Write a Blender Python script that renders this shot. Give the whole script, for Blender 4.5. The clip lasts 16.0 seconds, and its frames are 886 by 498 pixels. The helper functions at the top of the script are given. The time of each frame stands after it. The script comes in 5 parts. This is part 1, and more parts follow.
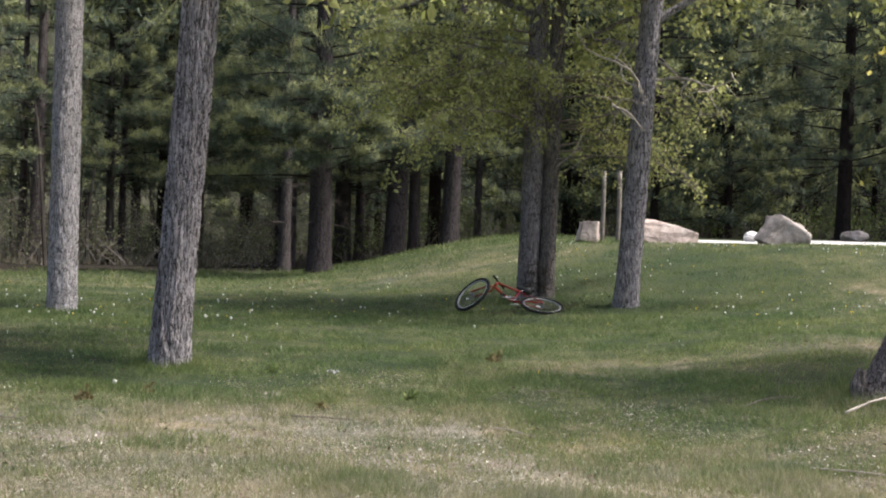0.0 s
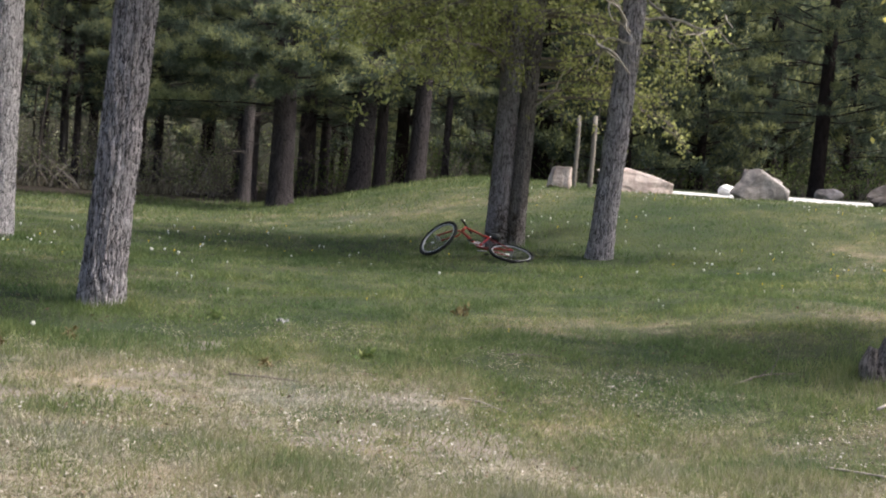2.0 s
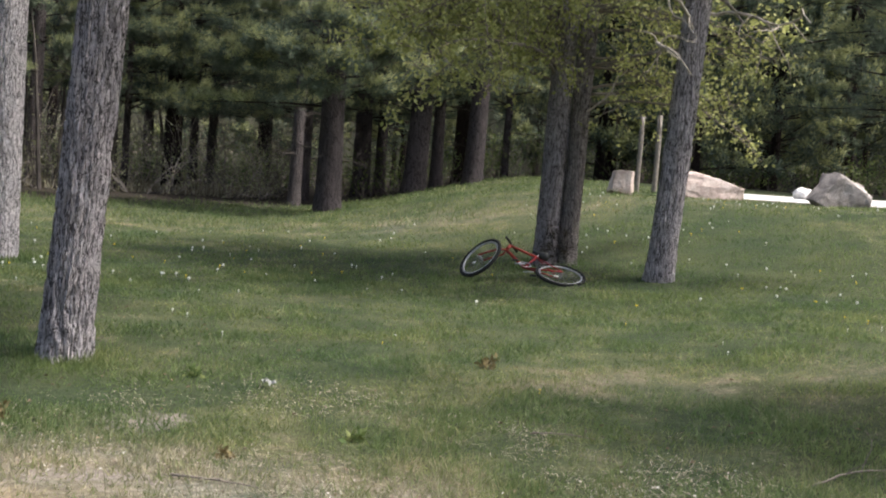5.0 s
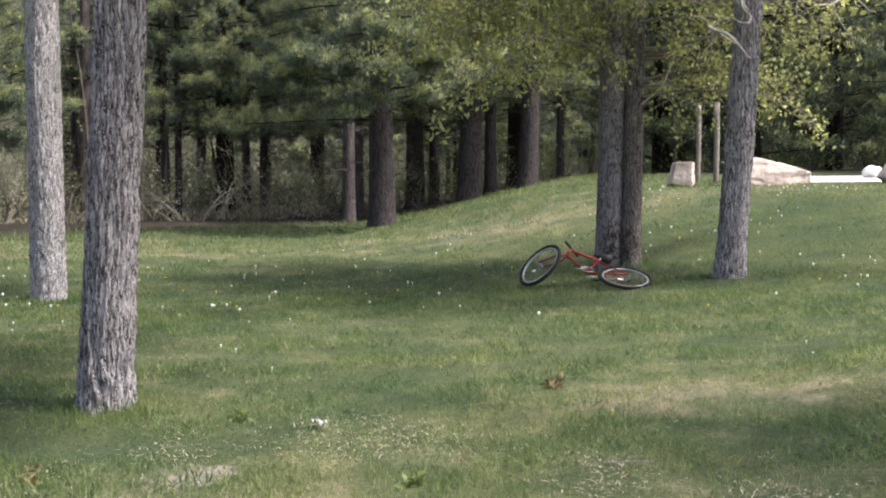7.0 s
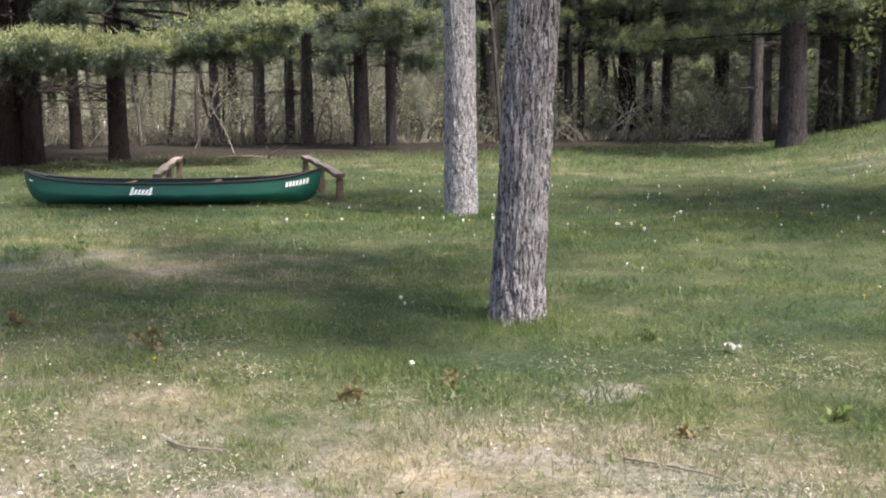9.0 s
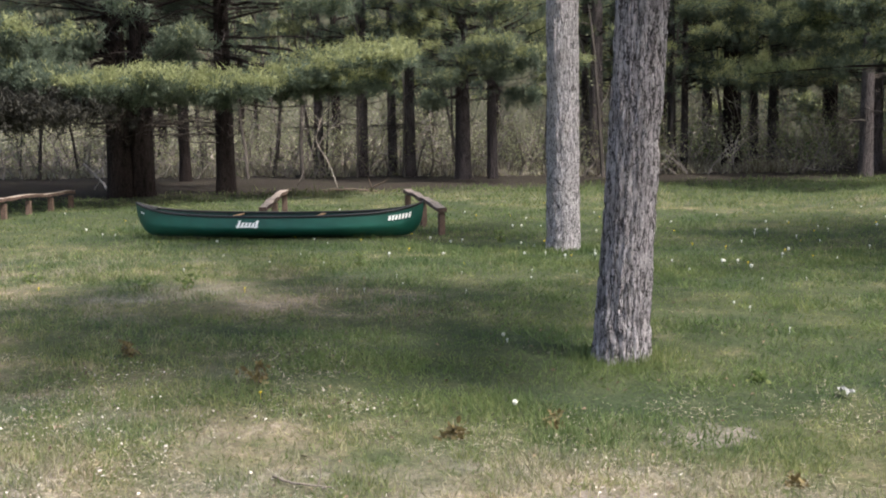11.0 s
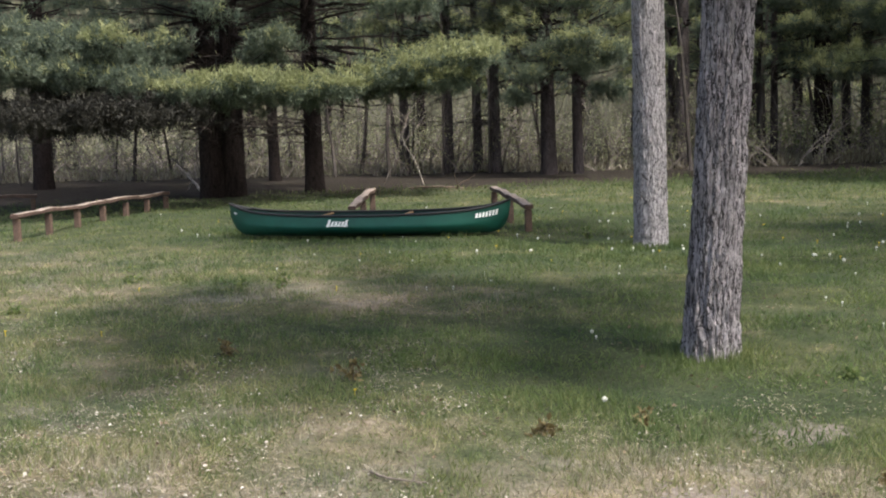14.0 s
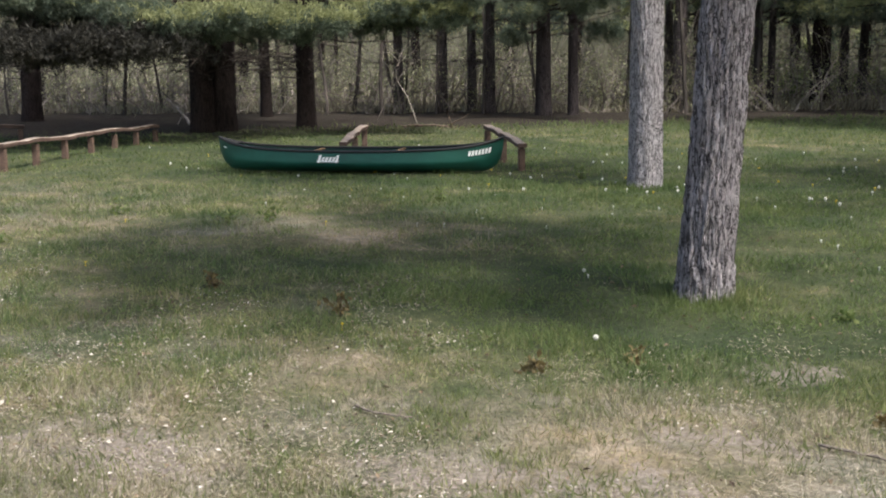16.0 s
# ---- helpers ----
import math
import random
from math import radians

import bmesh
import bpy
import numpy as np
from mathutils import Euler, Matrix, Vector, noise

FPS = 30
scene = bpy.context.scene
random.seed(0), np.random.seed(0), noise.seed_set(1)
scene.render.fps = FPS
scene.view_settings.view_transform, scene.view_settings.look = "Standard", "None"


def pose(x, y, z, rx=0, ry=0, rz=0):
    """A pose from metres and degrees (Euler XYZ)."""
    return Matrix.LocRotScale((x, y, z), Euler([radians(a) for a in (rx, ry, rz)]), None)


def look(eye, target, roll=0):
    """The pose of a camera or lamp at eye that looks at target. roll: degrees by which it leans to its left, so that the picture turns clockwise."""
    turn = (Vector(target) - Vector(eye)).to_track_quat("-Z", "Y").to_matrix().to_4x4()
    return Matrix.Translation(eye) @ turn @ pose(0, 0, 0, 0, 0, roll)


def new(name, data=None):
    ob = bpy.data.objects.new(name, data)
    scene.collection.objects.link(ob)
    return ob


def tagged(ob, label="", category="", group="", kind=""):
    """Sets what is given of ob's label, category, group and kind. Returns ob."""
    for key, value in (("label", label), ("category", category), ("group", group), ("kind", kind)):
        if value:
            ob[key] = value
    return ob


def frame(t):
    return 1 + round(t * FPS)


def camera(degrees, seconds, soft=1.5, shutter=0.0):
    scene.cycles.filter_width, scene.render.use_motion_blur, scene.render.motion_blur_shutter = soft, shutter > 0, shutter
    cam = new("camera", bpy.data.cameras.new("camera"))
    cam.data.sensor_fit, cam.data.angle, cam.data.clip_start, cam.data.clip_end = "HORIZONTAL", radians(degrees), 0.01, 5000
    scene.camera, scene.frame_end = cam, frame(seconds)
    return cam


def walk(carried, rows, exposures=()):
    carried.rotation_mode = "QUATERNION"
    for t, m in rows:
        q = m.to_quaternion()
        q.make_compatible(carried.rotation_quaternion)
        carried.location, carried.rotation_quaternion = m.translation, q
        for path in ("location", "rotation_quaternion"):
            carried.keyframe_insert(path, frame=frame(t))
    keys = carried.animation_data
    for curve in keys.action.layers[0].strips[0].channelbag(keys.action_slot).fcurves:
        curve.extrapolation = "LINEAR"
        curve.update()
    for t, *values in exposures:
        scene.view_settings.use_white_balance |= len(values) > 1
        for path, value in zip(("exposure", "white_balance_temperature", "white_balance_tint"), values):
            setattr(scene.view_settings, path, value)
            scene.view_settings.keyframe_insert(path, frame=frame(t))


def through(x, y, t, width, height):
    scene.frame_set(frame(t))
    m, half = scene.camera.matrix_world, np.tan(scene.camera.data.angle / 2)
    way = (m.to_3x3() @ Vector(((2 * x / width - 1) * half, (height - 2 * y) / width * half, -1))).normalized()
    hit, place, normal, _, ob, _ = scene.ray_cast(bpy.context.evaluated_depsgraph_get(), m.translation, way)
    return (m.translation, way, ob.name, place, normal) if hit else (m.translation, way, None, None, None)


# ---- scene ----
cam = camera(42.52, 16.0, soft=2.0)
# seconds, eye (x, y, z), yaw, pitch, roll
ROWS = [
    (0.0, -0.059, 0.072, 1.236, -1.17, -0.42, -1.93),
    (0.5, -0.069, 0.361, 1.199, -3.90, -3.06, -2.28),
    (0.8, -0.089, 0.515, 1.230, -6.39, -2.77, -2.56),
    (1.0, -0.101, 0.615, 1.250, -6.91, -2.52, -2.90),
    (1.5, -0.072, 0.858, 1.267, -4.23, -1.82, -3.28),
    (2.0, -0.057, 1.139, 1.259, -2.90, -3.41, -4.65),
    (2.5, -0.021, 1.379, 1.294, -8.09, -3.66, -4.81),
    (3.0, 0.132, 1.670, 1.348, -5.68, -3.82, -5.56),
    (3.5, 0.260, 1.918, 1.448, -5.24, -3.73, -8.01),
    (4.0, 0.322, 2.168, 1.473, -8.69, -6.01, -6.88),
    (4.4, 0.389, 2.406, 1.499, -8.28, -4.30, -6.26),
    (4.5, 0.388, 2.469, 1.515, -7.46, -4.09, -5.97),
    (4.7, 0.380, 2.591, 1.563, -1.43, -4.17, -6.37),
    (6.8, 0.446, 3.325, 1.658, 4.13, -3.54, -1.09),
    (7.0, 0.442, 3.364, 1.651, 3.42, -3.93, -0.11),
    (7.5, 0.390, 3.408, 1.631, 4.76, -7.31, -0.23),
    (8.0, 0.335, 3.470, 1.624, 14.01, -7.06, 0.55),
    (8.5, 0.298, 3.495, 1.616, 22.26, -7.91, 1.09),
    (9.0, 0.292, 3.524, 1.598, 23.17, -7.79, 0.54),
    (9.5, 0.284, 3.531, 1.600, 25.72, -7.19, 0.14),
    (10.0, 0.274, 3.538, 1.607, 27.25, -6.72, 0.36),
    (10.2, 0.258, 3.541, 1.611, 27.92, -6.50, 0.47),
    (12.3, 0.278, 3.465, 1.665, 28.12, -5.76, 0.84),
    (12.5, 0.292, 3.457, 1.664, 27.99, -5.65, 1.02),
    (13.0, 0.309, 3.429, 1.677, 28.70, -5.67, 0.85),
    (13.5, 0.320, 3.410, 1.679, 30.47, -5.89, 0.74),
    (14.0, 0.305, 3.402, 1.681, 32.41, -6.31, 1.72),
    (14.5, 0.280, 3.403, 1.665, 33.87, -7.12, 1.69),
    (15.0, 0.287, 3.421, 1.660, 35.05, -7.59, 2.42),
    (15.5, 0.280, 3.470, 1.645, 33.89, -7.27, 2.20),
    (16.0, 0.226, 3.533, 1.609, 32.13, -9.25, 0.62),
]
# the camera's own exposure drifts as it turns from the shade to the open lawn
EXPOSURES = [(0.0, 0.9), (4.5, 0.95), (7.0, 1.48), (9.0, 1.42), (10.2, 1.25), (12.5, 1.08), (14.5, 0.92), (16.0, 0.86)]
walk(cam, [(t, pose(x, y, z, 90 + pitch, roll, yaw)) for t, x, y, z, yaw, pitch, roll in ROWS], EXPOSURES)

# ---- world, sun, exposure ----
SUN_AZ, SUN_EL = 98.0, 60.0          # degrees from +y towards +x, and above the horizon
world = bpy.data.worlds.new("world")
scene.world = world
world.use_nodes = True
wn = world.node_tree
sky = wn.nodes.new("ShaderNodeTexSky")
sky.sky_type, sky.sun_disc = "NISHITA", False
sky.sun_elevation, sky.sun_rotation = radians(SUN_EL), radians(SUN_AZ)
sky.dust_density, sky.air_density = 5.0, 1.0
wn.links.new(sky.outputs[0], wn.nodes["Background"].inputs[0])
wn.nodes["Background"].inputs[1].default_value = 0.15
sun = new("sun", bpy.data.lights.new("sun", "SUN"))
sun.data.energy, sun.data.angle, sun.data.color = 3.1, radians(6.0), (1.0, 0.965, 0.905)
az, el = radians(SUN_AZ), radians(SUN_EL)
sun_from = Vector((math.sin(az) * math.cos(el), math.cos(az) * math.cos(el), math.sin(el)))
sun.matrix_world = look(sun_from * 60, (0, 0, 0))

rng = np.random.default_rng(7)


# ---- materials ----
class Nodes:
    """Small helper round a node tree."""

    def __init__(self, name):
        self.m = bpy.data.materials.new(name)
        self.m.use_nodes = True
        self.t = self.m.node_tree
        self.b = self.t.nodes["Principled BSDF"]
        self.out = self.t.nodes["Material Output"]
        self.obj = self.add("ShaderNodeTexCoord").outputs["Object"]

    def add(self, kind, **inputs):
        n = self.t.nodes.new(kind)
        for k, v in inputs.items():
            self.put(n.inputs[k.replace("_", " ")], v)
        return n

    def put(self, socket, v):
        if isinstance(v, bpy.types.NodeSocket):
            self.t.links.new(v, socket)
        elif isinstance(v, tuple) and len(v) == 3 and socket.type == "RGBA":
            socket.default_value = (*v, 1)
        else:
            socket.default_value = v

    def scaled(self, s, src=None):
        n = self.add("ShaderNodeMapping")
        self.put(n.inputs["Vector"], src or self.obj)
        n.inputs["Scale"].default_value = s
        return n.outputs[0]

    def noise(self, scale, detail=4.0, rough=0.6, vec=None):
        n = self.add("ShaderNodeTexNoise", Scale=scale, Detail=detail, Roughness=rough)
        self.put(n.inputs["Vector"], vec or self.obj)
        return n.outputs["Fac"]

    def ramp(self, fac, *stops):
        n = self.add("ShaderNodeValToRGB")
        self.put(n.inputs[0], fac)
        e = n.color_ramp.elements
        while len(e) < len(stops):
            e.new(0.5)
        for q, (p, c) in zip(e, stops):
            q.position = p
            q.color = (*c, 1) if isinstance(c, tuple) else (c, c, c, 1)
        return n.outputs[0]

    def mix(self, fac, a, b, mode="MIX"):
        n = self.t.nodes.new("ShaderNodeMix")
        n.data_type, n.blend_type = "RGBA", mode
        self.put(n.inputs[0], fac)
        self.put(n.inputs[6], a)
        self.put(n.inputs[7], b)
        return n.outputs[2]

    def math(self, op, a, b=0.0, c=0.0):
        n = self.t.nodes.new("ShaderNodeMath")
        n.operation = op
        for s, v in zip(n.inputs, (a, b, c)):
            self.put(s, v)
        return n.outputs[0]

    def bump(self, height, strength=0.4, distance=0.02):
        n = self.add("ShaderNodeBump", Strength=strength, Distance=distance, Height=height)
        self.put(self.b.inputs["Normal"], n.outputs[0])

    def done(self, color=None, rough=0.8, metal=0.0, spec=0.3):
        if color is not None:
            self.put(self.b.inputs["Base Color"], color)
        self.put(self.b.inputs["Roughness"], rough)
        self.put(self.b.inputs["Metallic"], metal)
        self.put(self.b.inputs["Specular IOR Level"], spec)
        return self.m

    def leafy(self, color, through=0.4, rough=0.6):
        """Leaves and needles let part of the light through."""
        self.done(color, rough, spec=0.25)
        tr = self.add("ShaderNodeBsdfTranslucent", Color=color)
        mx = self.t.nodes.new("ShaderNodeMixShader")
        mx.inputs[0].default_value = through
        self.t.links.new(self.b.outputs[0], mx.inputs[1])
        self.t.links.new(tr.outputs[0], mx.inputs[2])
        self.t.links.new(mx.outputs[0], self.out.inputs[0])
        return self.m


def plain(name, color, rough=0.6, metal=0.0, vary=0.15, scale=30.0):
    n = Nodes(name)
    k = n.noise(scale)
    dark = tuple(c * (1 - vary) for c in color)
    lite = tuple(min(1, c * (1 + vary)) for c in color)
    return n.done(n.ramp(k, (0.35, dark), (0.65, lite)), rough, metal)


def lawn_colour(n):
    """Straw and green over the lawn: dry by the drive in front, greener under the trees."""
    xyz = n.add("ShaderNodeSeparateXYZ", Vector=n.obj)
    x, y = xyz.outputs[0], xyz.outputs[1]
    big = n.noise(0.45, 3.0, 0.6)
    mid = n.noise(1.7, 4.0, 0.65)
    fine = n.noise(9.0, 4.0, 0.7)
    near = n.add("ShaderNodeMapRange")
    n.put(near.inputs[0], n.math("ADD", y, n.math("ADD", n.math("MULTIPLY", x, -0.08), n.math("MULTIPLY", n.math("MAXIMUM", n.math("SUBTRACT", x, 0.9), 0.0), 0.7))))
    for i, v in ((1, 6.9), (2, 10.9), (3, 0.43), (4, -0.06)):
        near.inputs[i].default_value = v
    # a dry streak across the foot of the bank, and one on its shoulder
    s1 = n.math("ABSOLUTE", n.math("SUBTRACT", y, 11.7))
    s1 = n.math("MULTIPLY", n.math("SUBTRACT", 1.0, n.math("MINIMUM", n.math("DIVIDE", s1, 1.3), 1.0)), 0.30)
    rx = n.add("ShaderNodeMapRange")
    n.put(rx.inputs[0], x)
    for i, v in ((1, -0.4), (2, 1.2), (3, 0.0), (4, 1.0)):
        rx.inputs[i].default_value = v
    s1 = n.math("MULTIPLY", s1, rx.outputs[0])
    s2 = n.math("ABSOLUTE", n.math("SUBTRACT", y, 26.5))
    s2 = n.math("MULTIPLY", n.math("SUBTRACT", 1.0, n.math("MINIMUM", n.math("DIVIDE", s2, 4.0), 1.0)), 0.22)
    # dry turf in front of the canoe's far end
    s3 = n.add("ShaderNodeMapRange")
    n.put(s3.inputs[0], n.math("MULTIPLY", x, -1.0))
    for i, v in ((1, 3.6), (2, 7.5), (3, 0.0), (4, 0.4)):
        s3.inputs[i].default_value = v
    s4 = n.math("ABSOLUTE", n.math("SUBTRACT", y, 12.0))
    s4 = n.math("SUBTRACT", 1.0, n.math("MINIMUM", n.math("DIVIDE", s4, 4.5), 1.0))
    s2 = n.math("ADD", s2, n.math("MULTIPLY", s3.outputs[0], s4))
    # turf on the shoulder of the bank, greener where its shade is painted
    def blob(cx, cy, ax, ay, k):
        u = n.math("DIVIDE", n.math("SUBTRACT", x, cx), ax)
        v = n.math("DIVIDE", n.math("SUBTRACT", y, cy), ay)
        d = n.math("ADD", n.math("MULTIPLY", u, u), n.math("MULTIPLY", v, v))
        return n.math("MULTIPLY", n.math("MAXIMUM", n.math("SUBTRACT", 1.0, d), 0.0), k)

    # lusher and darker beside the slanting tree, which paints shade there; drier on the open slope and in the hollow by
    # the canoe
    for cx, cy, ax, ay, k in ((4.7, 20.5, 2.4, 5.0, -0.3), (8.6, 17.0, 3.4, 5.5, 0.26), (5.2, 13.0, 2.5, 2.0, 0.12), (-5.9, 12.4, 2.6, 1.1, 0.24), (0.6, 25.5, 3.5, 1.6, 0.16), (-3.2, 10.6, 2.2, 1.0, -0.2)):
        s2 = n.math("ADD", s2, blob(cx, cy, ax, ay, k))
    # the barest patch, between the furrowed tree and the drive
    px = n.math("DIVIDE", n.math("ADD", x, 1.0), 2.2)
    py = n.math("DIVIDE", n.math("SUBTRACT", y, 8.5), 1.1)
    pd = n.math("ADD", n.math("MULTIPLY", px, px), n.math("MULTIPLY", py, py))
    s2 = n.math("ADD", s2, n.math("MULTIPLY", n.math("MAXIMUM", n.math("SUBTRACT", 1.0, pd), 0.0), 0.27))
    f = n.math("ADD", near.outputs[0], n.math("ADD", s1, s2))
    f = n.math("ADD", f, n.math("MULTIPLY", n.math("SUBTRACT", big, 0.5), 0.75))
    f = n.math("ADD", f, n.math("MULTIPLY", n.math("SUBTRACT", mid, 0.5), 1.4))
    f = n.math("ADD", f, n.math("MULTIPLY", n.math("SUBTRACT", fine, 0.5), 0.6))
    return n.math("ADD", f, 0.12)


# worn bare patches: place and half extents
BARE = ((-0.1, 8.15, 0.55, 0.42), (0.35, 7.1, 0.7, 0.4), (-1.42, 9.8, 0.32, 0.3), (-3.55, 6.8, 0.7, 0.4), (-2.2, 7.35, 0.6, 0.35), (-0.35, 6.8, 0.6, 0.4), (-1.4, 7.6, 0.6, 0.4), (-1.3, 8.5, 0.5, 0.25))


def bare_mask(n):
    """1 within a worn patch, ragged at its edge, 0 outside."""
    xyz = n.add("ShaderNodeSeparateXYZ", Vector=n.obj)
    best = None
    for px, py, ax, ay in BARE:
        u = n.math("DIVIDE", n.math("SUBTRACT", xyz.outputs[0], px), ax)
        v = n.math("DIVIDE", n.math("SUBTRACT", xyz.outputs[1], py), ay)
        d = n.math("SUBTRACT", 1.0, n.math("ADD", n.math("MULTIPLY", u, u), n.math("MULTIPLY", v, v)))
        best = d if best is None else n.math("MAXIMUM", best, d)
    best = n.math("MAXIMUM", best, -1.5)
    rag = n.math("ADD", n.math("MULTIPLY", n.math("SUBTRACT", n.noise(3.0, 3.0, 0.6), 0.5), 3.2), n.math("MULTIPLY", n.math("SUBTRACT", n.noise(11.0, 5.0, 0.75), 0.5), 5.0))
    return n.ramp(n.math("ADD", n.math("MULTIPLY", n.math("ADD", best, rag), 0.5), 0.3), (0.35, 0.0), (0.85, 0.85))


def turf_tone(n, col):
    """Broad patches of bluer and yellower turf over the finer mottling."""
    a = n.ramp(n.noise(0.7, 3.0, 0.55), (0.34, (0.74, 0.83, 0.86)), (0.64, (1.14, 1.09, 1.06)))
    b = n.ramp(n.noise(2.6, 4.0, 0.65), (0.34, (0.8, 0.84, 0.82)), (0.66, (1.17, 1.12, 1.1)))
    return n.mix(1.0, n.mix(1.0, col, a, "MULTIPLY"), b, "MULTIPLY")


def lawn_ground():
    n = Nodes("lawn_ground")
    f = lawn_colour(n)
    col = n.ramp(f, (0.0, (0.05, 0.063, 0.031)), (0.3, (0.085, 0.092, 0.049)), (0.55, (0.155, 0.137, 0.095)), (0.85, (0.27, 0.235, 0.188)))
    speck = n.ramp(n.noise(30.0, 5.0, 0.75), (0.36, 0.5), (0.64, 1.35))
    col = n.mix(1.0, col, speck, "MULTIPLY")
    col = turf_tone(n, col)
    soil = n.ramp(n.noise(40.0, 5.0, 0.75), (0.3, (0.1, 0.085, 0.07)), (0.5, (0.21, 0.18, 0.158)), (0.72, (0.38, 0.335, 0.305)))
    col = n.mix(bare_mask(n), col, soil)
    # bare needle litter beneath the wood, the pines' shade painted into its near-black brown
    xyz = n.add("ShaderNodeSeparateXYZ", Vector=n.obj)
    w = n.add("ShaderNodeMapRange")
    n.put(w.inputs[0], n.math("ADD", xyz.outputs[1], n.math("MULTIPLY", xyz.outputs[0], 0.45)))
    for i, v in ((1, 41.0), (2, 54.0), (3, 0.0), (4, 0.85)):
        w.inputs[i].default_value = v
    # the wood's edge, and the shade painted with it, run nearer on the canoe's side
    w2 = n.add("ShaderNodeMapRange")
    n.put(w2.inputs[0], n.math("SUBTRACT", n.math("MULTIPLY", xyz.outputs[0], -1.0), n.math("MULTIPLY", n.math("SUBTRACT", 26.0, xyz.outputs[1]), 1.0)))
    for i, v in ((1, 14.8), (2, 19.0), (3, 0.0), (4, 1.0)):
        w2.inputs[i].default_value = v
    lit = n.math("MAXIMUM", w.outputs[0], w2.outputs[0])
    lit = n.math("MULTIPLY", lit, n.ramp(n.noise(1.1), (0.3, 0.75), (0.55, 1.0)))
    litter = n.ramp(n.noise(14.0, 6.0, 0.75), (0.3, (0.014, 0.011, 0.010)), (0.7, (0.046, 0.037, 0.031)))
    col = n.mix(lit, col, litter)
    n.bump(n.noise(55.0, 5.0, 0.75), 0.6, 0.03)
    return n.done(col, 0.95, spec=0.1)


def grass_blades():
    n = Nodes("grass_blades")
    f = lawn_colour(n)
    r = n.add("ShaderNodeNewGeometry").outputs["Random Per Island"]
    f = n.math("ADD", f, n.math("MULTIPLY", n.math("SUBTRACT", r, 0.5), 0.5))
    col = n.ramp(f, (0.05, (0.135, 0.183, 0.072)), (0.35, (0.217, 0.248, 0.111)), (0.6, (0.32, 0.295, 0.19)), (0.9, (0.42, 0.375, 0.29)))
    return n.leafy(turf_tone(n, col), 0.55, 0.7)


def bark(name, dark, light, ridge=26.0, pale=None, crack=0.07, long=0.075):
    """Plated bark: long plates parted by dark cracks, weathered paler on their faces."""
    n = Nodes(name)
    warp = n.add("ShaderNodeTexNoise", Scale=7.0, Detail=3.0)
    n.put(warp.inputs["Vector"], n.obj)
    warp2 = n.add("ShaderNodeTexNoise", Scale=42.0, Detail=3.0)
    n.put(warp2.inputs["Vector"], n.obj)
    v = n.mix(0.022, n.mix(0.06, n.obj, warp.outputs["Color"]), warp2.outputs["Color"])
    vor = n.add("ShaderNodeTexVoronoi", Scale=1.0)
    vor.feature = "DISTANCE_TO_EDGE"
    n.put(vor.inputs["Vector"], n.scaled((ridge, ridge, ridge * long), v))
    edge = n.ramp(vor.outputs["Distance"], (0.0, 0.06), (crack, 0.6), (0.26, 1.0))
    rough = n.noise(3.0, 8.0, 0.75, n.scaled((ridge * 0.9, ridge * 0.9, ridge * 0.2), v))
    edge = n.math("MULTIPLY", edge, n.ramp(rough, (0.34, 0.25), (0.55, 1.0)))
    k = n.noise(1.4, 6.0, 0.7, n.scaled((ridge * 0.5, ridge * 0.5, ridge * 0.06)))
    fine = n.noise(44.0, 6.0, 0.8, n.scaled((1, 1, 0.45)))
    f = n.math("MULTIPLY", edge, n.ramp(k, (0.33, 0.6), (0.55, 1.0)))
    col = n.ramp(f, (0.08, dark), (0.52, light))
    col = n.mix(1.0, col, n.ramp(fine, (0.36, 0.4), (0.62, 1.4)), "MULTIPLY")
    if pale:
        col = n.mix(n.math("MULTIPLY", n.ramp(n.noise(9.0, 6.0, 0.75), (0.46, 0.0), (0.68, 0.8)), edge), col, pale)
    n.bump(n.math("ADD", n.math("MULTIPLY", edge, 1.0), n.math("ADD", n.math("MULTIPLY", k, 0.6), n.math("MULTIPLY", fine, 0.25))), 1.0, 0.04)
    return n.done(col, 0.93, spec=0.15)


def leaves(name, a, b, c, through=0.4):
    n = Nodes(name)
    r = n.add("ShaderNodeNewGeometry").outputs["Random Per Island"]
    o = n.add("ShaderNodeObjectInfo").outputs["Random"]
    k = n.math("ADD", n.math("MULTIPLY", r, 0.55), n.math("ADD", n.math("MULTIPLY", n.noise(0.9), 0.45), n.math("MULTIPLY", o, 0.12)))
    return n.leafy(n.ramp(k, (0.2, a), (0.5, b), (0.85, c)), through)


def rock_mat(name, a, b, c):
    n = Nodes(name)
    k = n.noise(2.6, 6.0, 0.65)
    col = n.ramp(k, (0.3, a), (0.5, b), (0.7, c))
    col = n.mix(1.0, col, n.ramp(n.noise(38.0, 4.0, 0.75), (0.3, 0.7), (0.7, 1.2)), "MULTIPLY")
    n.bump(n.noise(14.0, 6.0, 0.7), 0.5, 0.05)
    return n.done(col, 0.9, spec=0.2)


def wood_mat(name, a, b):
    n = Nodes(name)
    k = n.noise(3.0, 6.0, 0.7, n.scaled((1.5, 14, 14)))
    col = n.ramp(k, (0.3, a), (0.7, b))
    col = n.mix(1.0, col, n.ramp(n.noise(5.0), (0.3, 0.75), (0.7, 1.15)), "MULTIPLY")
    n.bump(k, 0.4, 0.01)
    return n.done(col, 0.85, spec=0.2)


